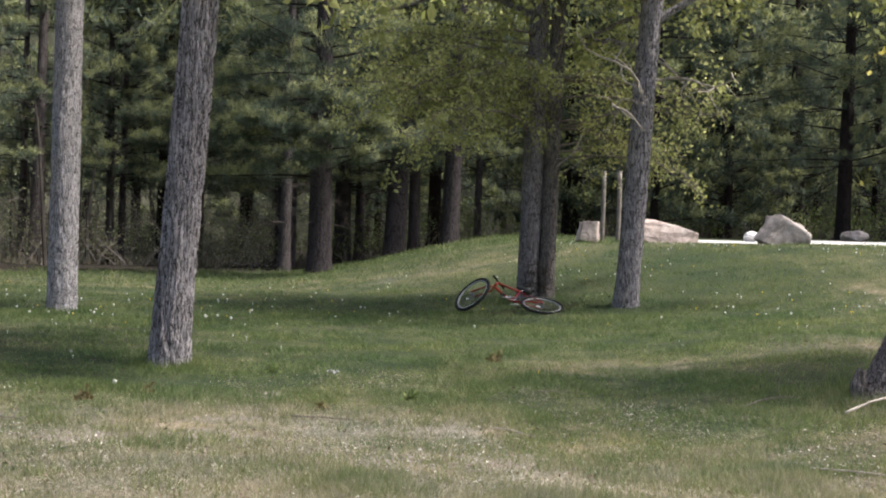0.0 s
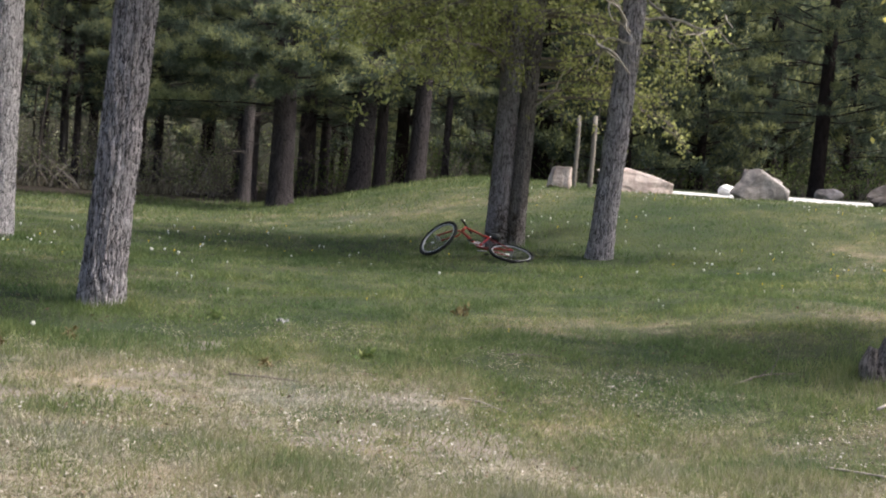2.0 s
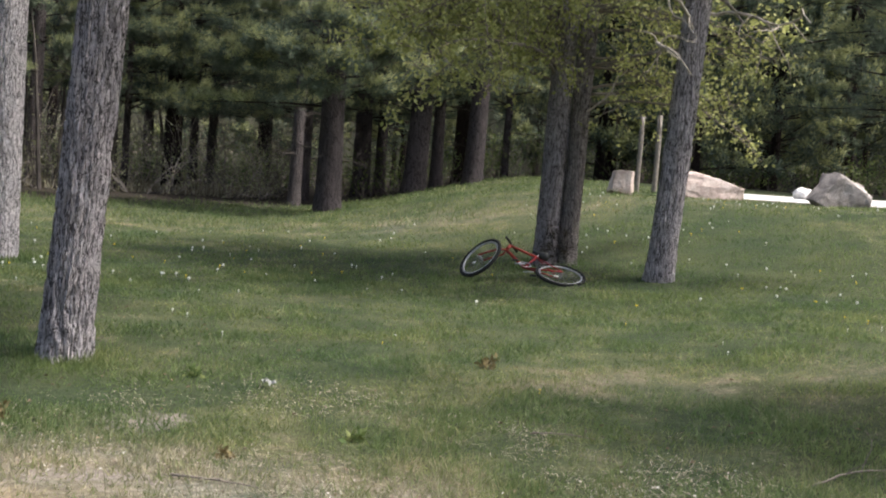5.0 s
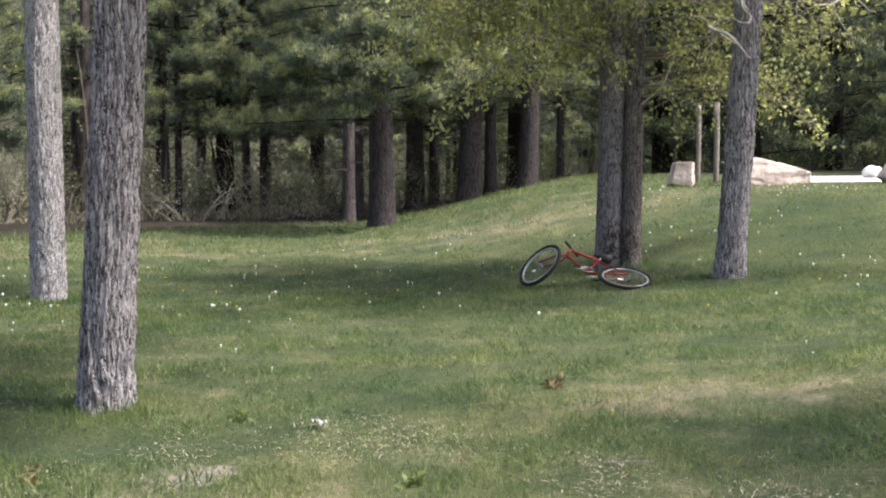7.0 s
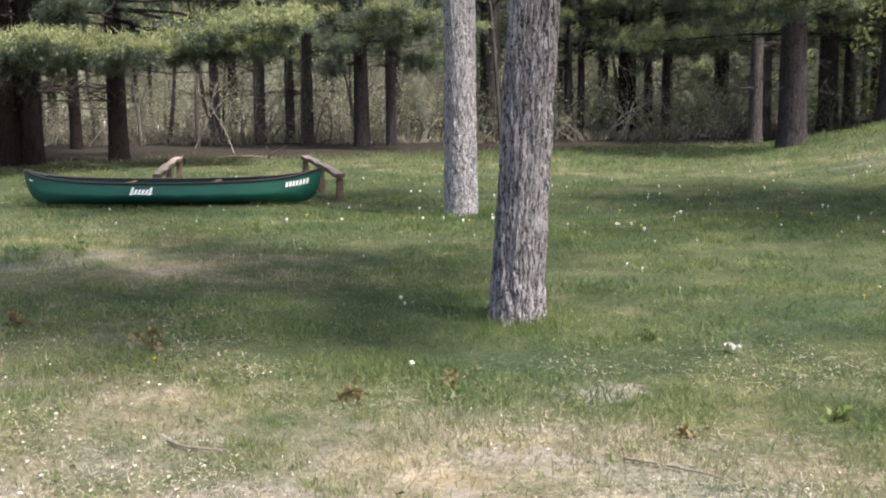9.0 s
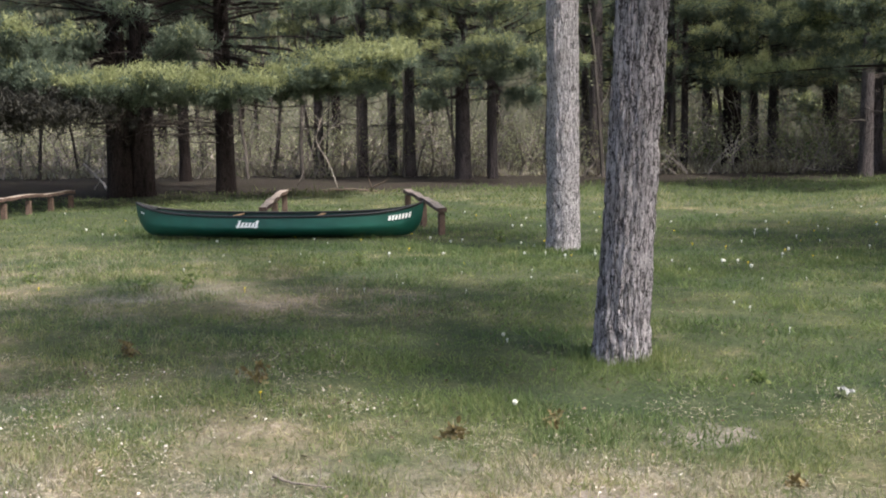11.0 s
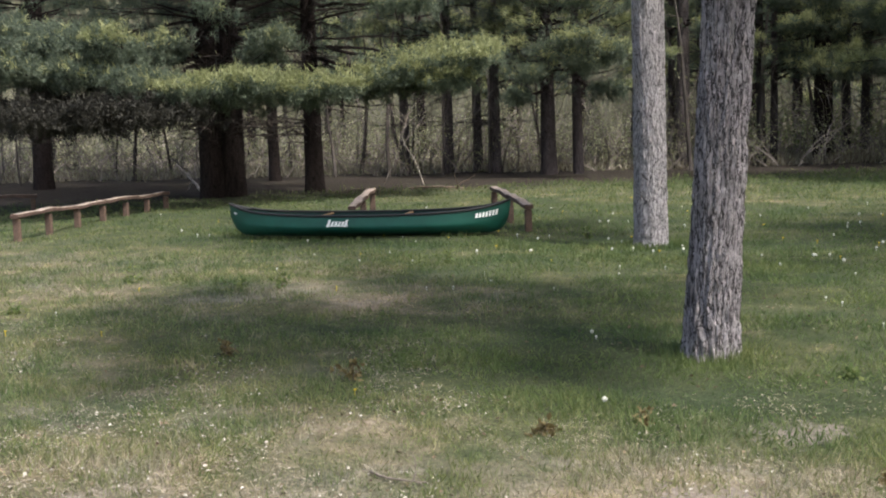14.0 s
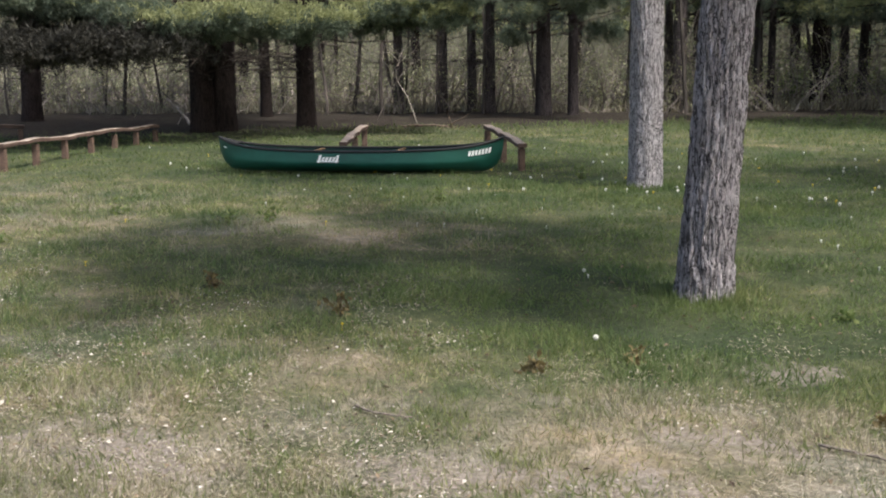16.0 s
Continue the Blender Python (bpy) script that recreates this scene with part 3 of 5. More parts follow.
for gx in np.arange(-46, 44, 6.5):
    for gy in (53, 58, 64, 71, 79) if gx > -3 else (58, 69) if gx > -14 else (66, 78):
        x, y = gx + rng.normal(0, 1.6), gy + rng.normal(0, 1.6) - 0.25 * abs(gx) * (gx < -10)
        pine(("far", "far_low", "far", "far_low")[k % 4 if gx > -14 else 0], x, y, rng.uniform(0.16, 0.34), k * 1.9, rng.uniform(0.95, 1.15))
        k += 1


def broadleaf(name_label, x, y, base_r, top_r, tall, lean, material, seed, crown_low, crown_r, leaf_n, category="tree", group="trees on the lawn", ridges=0.02, bend=0.0, leaf=0.19, curve=0.0):
    """A broad-leaved tree: furrowed trunk, limbs, thin spring crown."""
    r = np.random.default_rng(seed)
    t = thing("broadleaf_tree", ground_at(x, y), name_label, category, group)
    part("trunk", trunk_mesh("trunk", base_r, top_r, tall, lean, material, ridges, 120, 190, 0.14, seed, bend, curve), None, t)
    limbs, tw, pts = Buf(), Buf(), []
    for i in range(11):
        z = crown_low + (tall - crown_low) * (i / 11) ** 0.9
        a = i * 2.4 + r.normal(0, 0.3)
        st = np.array([lean[0] * z, lean[1] * z, z])
        ln = crown_r * r.uniform(0.7, 1.1) * (1 - 0.3 * i / 11)
        p = branch_path(r, st, (math.cos(a), math.sin(a), 0.55), ln, 8, 0.03, 0.14)
        limbs.tube(p, np.linspace(top_r * 0.5, 0.012, len(p)), 6, False)
        for j in range(9):
            s = p[r.integers(2, len(p))]
            q = branch_path(r, s, r.normal(0, 1, 3) + [0, 0, 0.1], r.uniform(0.6, 1.4), 5, 0.04, 0.22)
            tw.tube(q, np.linspace(0.012, 0.004, len(q)), 4, False)
            pts.append(np.repeat(q[1:], 4, 0))
    tagged(part("limb_wood", limbs, material, t), kind="stuff")
    tagged(part("twig_wood", tw, TWIG, t), kind="stuff")
    pts = np.concatenate(pts)
    at = pts[r.integers(0, len(pts), leaf_n)] + r.normal(0, 0.22, (leaf_n, 3))
    b = Buf()
    b.quads(leaf_quads(r, at, leaf))
    tagged(part("crown", b, LEAVES, t), kind="stuff")
    return t


tree_b = broadleaf("broad-leaved tree with thick deeply furrowed grey bark", -2.51, 11.42, 0.191, 0.166, 7.6, (0.056, 0.0), BARK_GREY, 31, 4.0, 4.1, 14500, ridges=0.028, leaf=0.18)
tree_a = broadleaf("slender broad-leaved tree with pale grey furrowed bark", -5.54, 17.75, 0.212, 0.182, 9.5, (-0.004, 0.0), BARK_PALE, 32, 5.4, 3.6, 9000, ridges=0.019)
tree_c = broadleaf("dark twin trunk of a leafy tree", 1.86, 20.05, 0.19, 0.14, 9.0, (0.012, 0.0), BARK_DARK, 33, 4.4, 3.8, 8000, ridges=0.012, leaf=0.11)
tree_f = broadleaf("dark slim twin trunk of a leafy tree", 2.18, 20.0, 0.15, 0.10, 8.0, (0.014, 0.01), BARK_LEAN, 34, 4.4, 3.2, 6000, ridges=0.012, leaf=0.11)
tree_d = broadleaf("grey-barked tree leaning a little over the lawn", 3.34, 18.6, 0.19, 0.145, 9.0, (0.052, 0.0), BARK_GREY, 35, 4.6, 4.6, 16000, ridges=0.022, leaf=0.13)
tree_e = broadleaf("old leaning tree with dark furrowed bark", 3.52, 8.75, 0.165, 0.13, 6.5, (0.53, 0.2), BARK_LEAN, 36, 3.9, 3.0, 9000, ridges=0.014, leaf=0.09, curve=0.13)


# ---- the sunlit low boughs that reach out over the canoe rails ----
def long_bough(tree, start, tip, seed, sunlit=0.9, shaded=NEEDLES):
    r = np.random.default_rng(seed)
    o = np.array(tree.matrix_basis.translation)
    m = np.array(tree.matrix_basis.to_3x3().inverted())
    a0, a1 = m @ (np.array(start) - o), m @ (np.array(tip) - o)
    k = np.linspace(0, 1, 9)[:, None]
    p = a0 + (a1 - a0) * k + np.array([0, 0, 1]) * (-0.5 * k * (1 - k)) + r.normal(0, 0.05, (9, 3))
    b = Buf()
    b.tube(p, np.linspace(0.05, 0.012, 9), 6, False)
    for j in range(8):
        q = branch_path(r, p[3 + j % 5], r.normal(0, 0.6, 3) + [0, 0, -0.1], r.uniform(0.4, 1.1), 4, 0.0, 0.2)
        b.tube(q, np.linspace(0.012, 0.004, len(q)), 4, False)
    ln = float(np.linalg.norm(a1 - a0))
    ang = math.atan2(a1[1] - a0[1], a1[0] - a0[0])
    br = part("long_bough", b, BARK_PINE, tree)
    outer = p[4:]
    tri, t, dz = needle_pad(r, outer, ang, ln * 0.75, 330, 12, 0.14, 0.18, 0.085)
    # sunlight is put on the upper tufts by colour, in the sunlit share
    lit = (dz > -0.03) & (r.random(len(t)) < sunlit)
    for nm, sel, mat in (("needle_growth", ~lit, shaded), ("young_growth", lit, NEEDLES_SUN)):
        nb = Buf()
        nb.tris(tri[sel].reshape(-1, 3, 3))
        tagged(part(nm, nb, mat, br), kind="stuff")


edge_pines = [o for o in scene.objects if o.name.startswith("pine_tree")][:5]
TIPS = [
    (-19.9, 18.1, 3.0),
    (-19.1, 19.1, 2.7),
    (-17.9, 19.8, 2.8),
    (-16.8, 20.3, 2.5),
    (-15.9, 21.1, 2.5),
    (-15.3, 22.3, 2.6),
    (-14.7, 23.4, 2.5),
    (-13.9, 24.5, 2.7),
    (-13.1, 25.6, 2.8),
    (-13.0, 26.9, 3.3),
    (-16.4, 23.3, 3.5),
    (-20.1, 19.5, 3.7),
    (-19.2, 22.0, 3.7),
    (-21.5, 17.5, 3.3),
    (-21.0, 18.6, 3.9),
    (-22.5, 18.8, 3.0),
    (-18.6, 19.7, 3.45),
    (-12.4, 25.4, 3.2),
]
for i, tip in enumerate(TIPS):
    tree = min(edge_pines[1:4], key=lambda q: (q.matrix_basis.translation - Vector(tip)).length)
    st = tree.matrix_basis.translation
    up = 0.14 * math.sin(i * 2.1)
    # boughs on the left and higher up get little of the sunlit colour
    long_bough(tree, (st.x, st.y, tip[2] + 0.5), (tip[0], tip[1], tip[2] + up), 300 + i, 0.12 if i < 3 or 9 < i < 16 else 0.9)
    # a bough hangs beneath each, its shade made by leaving out the sunlit colour
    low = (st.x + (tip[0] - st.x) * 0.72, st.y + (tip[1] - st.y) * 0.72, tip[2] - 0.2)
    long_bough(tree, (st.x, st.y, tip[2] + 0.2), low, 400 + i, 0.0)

# dead boughs with their shade put into near-black needles, and dark bare limbs that stand out from the trunks
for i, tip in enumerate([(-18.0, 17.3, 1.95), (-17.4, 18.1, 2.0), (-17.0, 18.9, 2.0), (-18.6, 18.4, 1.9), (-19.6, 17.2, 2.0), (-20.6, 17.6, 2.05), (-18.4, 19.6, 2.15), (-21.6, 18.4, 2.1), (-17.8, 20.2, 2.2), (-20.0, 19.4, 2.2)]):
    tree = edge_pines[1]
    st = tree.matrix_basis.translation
    long_bough(tree, (st.x, st.y, tip[2] + 0.25), tip, 600 + i, 0.0, NEEDLES_DEAD_SHADE)
r2 = np.random.default_rng(61)
for i in range(26):
    tree = edge_pines[1 + i % 3]
    z = 2.1 + 0.11 * i
    a = r2.uniform(-2.2, 0.9)
    p = branch_path(r2, (0, 0, z), (math.cos(a), math.sin(a), 0.04), r2.uniform(1.8, 3.6), 8, 0.0, 0.07)
    turned = np.array(tree.matrix_basis.to_3x3().inverted())
    b = Buf()
    b.tube(p @ turned.T, np.linspace(0.03, 0.007, len(p)), 5, False)
    for j in range(5):
        q = branch_path(r2, p[2 + j], (math.cos(a) + r2.normal(0, 0.6), math.sin(a) + r2.normal(0, 0.6), r2.normal(-0.1, 0.2)), r2.uniform(0.5, 1.2), 4, 0.02, 0.15)
        b.tube(q @ turned.T, np.linspace(0.01, 0.003, len(q)), 4, False)
    part("dead_limb", b, BARK_PINE, tree, "dark bare limb")

# lower boughs that hang in front of the deeper pines
LOW_BOUGHS = [
    (-3.0, 33.7, -3.8, 30.6, 4.2), (-3.0, 33.7, -2.6, 30.4, 4.0), (-3.0, 33.7, -1.9, 30.9, 4.8), (-3.0, 33.7, -3.3, 30.9, 3.5),
    (-3.0, 33.7, -4.9, 31.4, 4.4), (-3.0, 33.7, -1.1, 31.8, 4.3), (-3.0, 33.7, -3.0, 30.7, 5.2),
    (-9.8, 43.8, -7.7, 41.0, 4.9), (-9.8, 43.8, -8.7, 40.6, 5.2), (-9.8, 43.8, -6.5, 41.2, 4.6),
    (-5.0, 43.4, -6.3, 39.0, 4.1), (-5.0, 43.4, -4.8, 39.0, 3.9), (-5.0, 43.4, -7.2, 39.2, 4.5),
    (-13.3, 39.6, -12.6, 37.0, 5.6), (-13.3, 39.6, -11.6, 37.6, 4.4), (-15.9, 35.0, -13.2, 32.2, 3.9), (-15.9, 35.0, -12.6, 32.8, 3.5),
    (-18.5, 26.7, -14.0, 25.4, 4.5), (-18.5, 26.7, -15.2, 24.0, 4.9), (-15.1, 35.4, -13.6, 33.0, 5.0),
    (-15.9, 35.0, -15.1, 32.6, 2.9), (-15.1, 35.4, -13.9, 33.1, 3.2), (-15.1, 35.4, -13.0, 33.6, 2.5), (-15.9, 35.0, -15.7, 32.3, 2.3),
    (-3.0, 33.7, -5.9, 32.6, 4.3), (-3.0, 33.7, -5.2, 32.2, 4.5), (-3.0, 33.7, -6.3, 32.8, 4.15), (-3.0, 33.7, -5.5, 32.2, 4.05), (-9.8, 43.8, -8.2, 40.4, 2.9), (-9.8, 43.8, -9.5, 40.0, 4.4), (-9.8, 43.8, -10.6, 40.6, 5.4),
]
all_pines = [o for o in scene.objects if o.name.startswith("pine_tree")]
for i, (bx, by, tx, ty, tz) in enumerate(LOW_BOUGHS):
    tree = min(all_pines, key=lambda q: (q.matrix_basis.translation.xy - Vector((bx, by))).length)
    # the last number paints boughs dull, bright or middling as the sun strikes them
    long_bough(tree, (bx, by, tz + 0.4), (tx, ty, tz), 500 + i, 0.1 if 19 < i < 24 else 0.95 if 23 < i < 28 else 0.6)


# ---- hanging leafy branches and bare limbs that show ----
def leafy_branch(tree, start, way, length, droop, seed, leaf_n, material=LEAVES, size=0.075, twigs=10, thick=0.028):
    """A low branch with drooping twigs and small leaves, in the tree's own place."""
    r = np.random.default_rng(seed)
    o = np.array(tree.matrix_basis.translation)
    p = branch_path(r, np.array(start) - o, way, length, 9, droop, 0.08)
    b, pts = Buf(), []
    b.tube(p, np.linspace(thick, 0.005, len(p)), 6, False)
    for j in range(twigs):
        s = p[min(len(p) - 1, 2 + j * (len(p) - 2) // twigs)]
        q = branch_path(r, s, np.array(way) * 0.5 + r.normal(0, 0.7, 3) + [0, 0, -0.15], r.uniform(0.4, 1.0), 5, droop * 1.6, 0.2)
        b.tube(q, np.linspace(0.009, 0.003, len(q)), 4, False)
        pts.append(q)
        for _ in range(2):
            q2 = branch_path(r, q[r.integers(1, 5)], r.normal(0, 0.8, 3) + [0, 0, -0.2], r.uniform(0.2, 0.5), 4, 0.1, 0.2)
            b.tube(q2, np.linspace(0.005, 0.002, len(q2)), 3, False)
            pts.append(q2)
    pts.append(p[5:])
    pts = np.concatenate(pts)
    br = part("branch", b, TWIG, tree)
    at = pts[r.integers(0, len(pts), leaf_n)] + r.normal(0, 0.06, (leaf_n, 3))
    lv = Buf()
    lv.quads(leaf_quads(r, at, size, 0.5))
    tagged(part("foliage", lv, material, br), kind="stuff")


r0 = np.random.default_rng(5)
for i in range(15):
    a = r0.uniform(2.2, 5.0)
    leafy_branch(tree_c, (1.9 + r0.normal(0, 0.1), 20.0, r0.uniform(2.9, 4.4)), (math.cos(a) * 1.0, math.sin(a) * 0.8, 0.25), r0.uniform(1.8, 3.4), 0.05, 100 + i, 420)
for i in range(7):
    leafy_branch(tree_c, (1.8, 19.9, 3.7 + 0.2 * i), (-1.0, -0.35 + 0.12 * i, 0.12), 2.6 + 0.25 * (i % 4), 0.05, 180 + i, 560, size=0.085)
for i in range(11):
    a = r0.uniform(-1.3, 1.0)
    leafy_branch(tree_f, (2.25, 20.0, r0.uniform(2.7, 4.2)), (math.cos(a), math.sin(a) * 0.8, 0.2), r0.uniform(1.5, 3.2), 0.045, 130 + i, 330)
for i, (tip, n) in enumerate((((4.5, 10.95, 2.36), 150), ((4.55, 11.2, 2.82), 170), ((4.95, 10.9, 2.75), 190), ((5.2, 10.6, 2.55), 150))):
    st = np.array([5.75, 9.6, 3.35 + 0.12 * i])
    way = np.array(tip) + [0, 0, 0.25] - st
    leafy_branch(tree_e, st, way, float(np.linalg.norm(way)), 0.02, 160 + i, n, LEAVES_YELLOW, 0.085, 9, 0.012)


def bare_limb(tree, start, way, length, radius, seed, droop=0.02, wander=0.3):
    r = np.random.default_rng(seed)
    o = np.array(tree.matrix_basis.translation)
    p = branch_path(r, np.array(start) - o, way, length, 12, droop, wander)
    b = Buf()
    b.tube(p, np.linspace(radius, radius * 0.25, len(p)), 7)
    for j in range(5):
        q = branch_path(r, p[3 + j], np.array(way) * 0.3 + r.normal(0, 0.8, 3), length * r.uniform(0.2, 0.45), 7, -0.02, 0.3)
        b.tube(q, np.linspace(radius * 0.45, radius * 0.12, len(q)), 5, False)
    part("dead_limb", b, TWIG_PALE, tree, "crooked bare grey limb")


bare_limb(tree_d, (3.45, 18.55, 3.35), (-1, -0.25, 0.25), 1.7, 0.035, 41)
bare_limb(tree_d, (3.5, 18.5, 3.7), (-0.7, -0.3, 0.45), 2.0, 0.03, 42)
bare_limb(tree_d, (3.6, 18.6, 4.0), (1, -0.2, 0.05), 2.2, 0.03, 43)
bare_limb(tree_f, (2.3, 19.9, 2.6), (0.5, -0.3, 0.8), 1.4, 0.018, 44)

# the stub and the sprouting burl on the leaning tree
b = Buf()
b.tube([(-0.16, -0.03, -0.1), (-0.2, -0.06, 0.1), (-0.17, -0.06, 0.22)], [0.07, 0.06, 0.035], 9)
part("stub", b, BARK_LEAN, tree_e, "broken blackened stub")
r1 = np.random.default_rng(77)
b = Buf()
u = np.linspace(0, np.pi, 9)[:, None]
w = np.linspace(0, 2 * np.pi, 14, endpoint=False)[None, :]
rad = 0.115 * (1 + 0.25 * r1.normal(0, 1, (9, 14)))
bx, by, bz = rad * np.sin(u) * np.cos(w), rad * np.sin(u) * np.sin(w), 1.3 * rad * np.cos(u)
b.put(np.stack([bx + 0.42, by - 0.06, bz + 0.98], -1).reshape(-1, 3), [(i * 14 + j, i * 14 + (j + 1) % 14, (i + 1) * 14 + (j + 1) % 14, (i + 1) * 14 + j) for i in range(8) for j in range(14)])
burl = part("burl", b, BARK_LEAN, tree_e, "knobbly burl with rusty sprouts")
lv = Buf()
at = np.array([0.40, -0.1, 1.02]) + r1.normal(0, 1, (420, 3)) * [0.10, 0.09, 0.17]
lv.quads(leaf_quads(r1, at, 0.042, -0.3))
tagged(part("sprout_growth", lv, LEAVES_OLD, burl), kind="stuff")


DEAD_SHOOT = leaves("dead_shoot_leaf", (0.03, 0.024, 0.018), (0.06, 0.048, 0.034), (0.11, 0.09, 0.06), 0.2)
# dark shoots round the foot of the twin trunks
r1 = np.random.default_rng(78)
b, pts = Buf(), []
for i in range(26):
    q = branch_path(r1, (r1.uniform(-0.15, 0.3), -0.2, r1.uniform(0.1, 0.5)), (r1.normal(0, 0.6), -0.6, 0.5), r1.uniform(0.12, 0.32), 4, 0.0, 0.25)
    b.tube(q, np.linspace(0.006, 0.002, len(q)), 4, False)
    pts.append(q[1:])
shoots = part("shoots", b, BARK_PINE, tree_c, "dark twiggy shoots")
pts = np.concatenate(pts)
lv = Buf()
lv.quads(leaf_quads(r1, pts[r1.integers(0, len(pts), 220)] + r1.normal(0, 0.02, (220, 3)), 0.04, 0.0))
tagged(part("sprout_growth", lv, DEAD_SHOOT, shoots), kind="stuff")


# ---- boulders ----
def boulder(x, y, size, turn, material, label, seed, flat=0.0, sink=0.12, tilt=0.0, faces=()):
    """A faceted, worn boulder."""
    r = np.random.default_rng(seed)
    bm = bmesh.new()
    bmesh.ops.create_icosphere(bm, subdivisions=4, radius=1.0)
    planes = [(unit(r.normal(0, 1, 3) + [0, 0, 0.2]), r.uniform(0.66, 0.86)) for _ in range(9)] + [(np.array(q), d) for q, d in faces]
    off = Vector(r.uniform(-40, 40, 3))
    for v in bm.verts:
        p = np.array(v.co)
        for n, d in planes:
            k = float(p @ n) - d
            if k > 0:
                p = p - n * k * 0.97
        p = p * (1 + 0.10 * noise.noise(Vector(p) * 1.4 + off) + 0.07 * noise.noise(Vector(p) * 4.5 + off) + 0.03 * noise.noise(Vector(p) * 11 + off))
        if flat:
            p[2] = min(p[2], flat + 0.06 * noise.noise(Vector(p) * 2 + off))
        v.co = Vector(p * np.array(size) * 0.62)
    ob = part("boulder", bm, material, None, smooth=False)
    low = min(v.co.z for v in ob.data.vertices)
    ob.matrix_basis = Matrix.Translation((x, y, float(height(x, y)) - low - sink)) @ Matrix.Rotation(tilt, 4, "Y") @ Matrix.Rotation(turn, 4, "Z")
    tagged(ob, label, "boulder", "" if max(size) < 0.2 else "boulders along the drive")


boulder(4.28, 29.1, (0.72, 0.62, 0.72), 0.0, ROCK_PINK, "squarish pale pink granite boulder on the bank", 3, sink=0.08, faces=(((0, 0, 1), 0.5), ((0.96, -0.28, 0), 0.5), ((-0.2, -0.98, 0.1), 0.5), ((-0.97, -0.1, 0.22), 0.55)))
boulder(6.05, 29.0, (1.55, 0.95, 0.9), 0.0, ROCK_PINK, "low rounded pinkish granite boulder", 8, sink=0.24, faces=(((0.42, 0, 0.9), 0.42), ((-0.3, -0.2, 0.93), 0.62), ((0, -0.95, 0.3), 0.5)))
boulder(8.87, 28.0, (1.28, 0.95, 1.15), 0.0, ROCK_GREY, "angular grey granite boulder beside the drive", 5, sink=0.32, faces=(((0.55, -0.3, 0.78), 0.57), ((-0.75, -0.4, 0.5), 0.5), ((-0.2, -0.95, 0.2), 0.5), ((0.2, 0.2, 0.95), 0.62)))
boulder(13.7, 28.9, (2.95, 1.4, 1.3), 0.0, ROCK_DARK, "long low brown granite boulder", 6, sink=0.48, faces=(((-0.75, -0.25, 0.6), 0.55), ((0.03, -0.1, 0.99), 0.52), ((0.72, -0.1, 0.66), 0.62), ((0, -0.9, 0.4), 0.5)))
boulder(9.52, 32.6, (0.5, 0.42, 0.4), 0.5, ROCK_WHITE, "small white-painted rock beside the drive", 9, sink=0.16)
boulder(13.75, 36.0, (0.75, 0.6, 0.42), 0.2, ROCK_GREY, "small grey rock across the drive", 10)
boulder(3.02, 30.6, (0.4, 0.4, 0.36), 0.9, ROCK_WHITE, "small white-painted rock behind the trees", 12, sink=0.04)


# ---- posts, low rails ----
def wooden_post(x, y, tall, r, label):
    b = Buf()
    z = np.linspace(-0.2, tall, 8)
    b.tube(np.stack([0.01 * np.sin(z * 2), 0 * z, z], -1), r * (1 + 0.03 * np.cos(z * 5)), 12)
    ob = part("wooden_post", b, POST_WOOD, None, smooth=True)
    ob.matrix_basis = Matrix.Translation(ground_at(x, y))
    tagged(ob, label, "post", "posts on the bank")


wooden_post(4.9, 31.0, 1.9, 0.06, "slim weathered wooden post on the bank")
wooden_post(5.33, 31.0, 1.9, 0.065, "slim weathered wooden post on the bank")


def worn_beam(ln, at, tilt, seed):
    """A hewn board with a wavy, worn edge."""
    b, r = Buf(), np.random.default_rng(seed)
    k = 14
    x = np.linspace(-ln / 2, ln / 2, k)
    ph = r.uniform(0, 6.28, 4)
    sag = 0.014 * np.sin(x * 3.1 + ph[0]) + 0.007 * np.sin(x * 8.0 + ph[1])
    hw = 0.068 + 0.008 * np.sin(x * 4.3 + ph[2])
    hh = 0.034 + 0.004 * np.sin(x * 6.0 + ph[3])
    v = []
    for i in range(k):
        for cy, cz in ((-1, -0.75), (-0.88, -1), (0.88, -1), (1, -0.75), (1, 0.7), (0.85, 1), (-0.85, 1), (-1, 0.7)):
            v.append((x[i], cy * hw[i], cz * hh[i] + sag[i] - math.tan(tilt) * x[i]))
    b.put(np.array(v) + np.array(at), [(i * 8 + j, i * 8 + (j + 1) % 8, (i + 1) * 8 + (j + 1) % 8, (i + 1) * 8 + j) for i in range(k - 1) for j in range(8)] + [tuple(range(8))[::-1], tuple((k - 1) * 8 + j for j in range(8))])
    return b


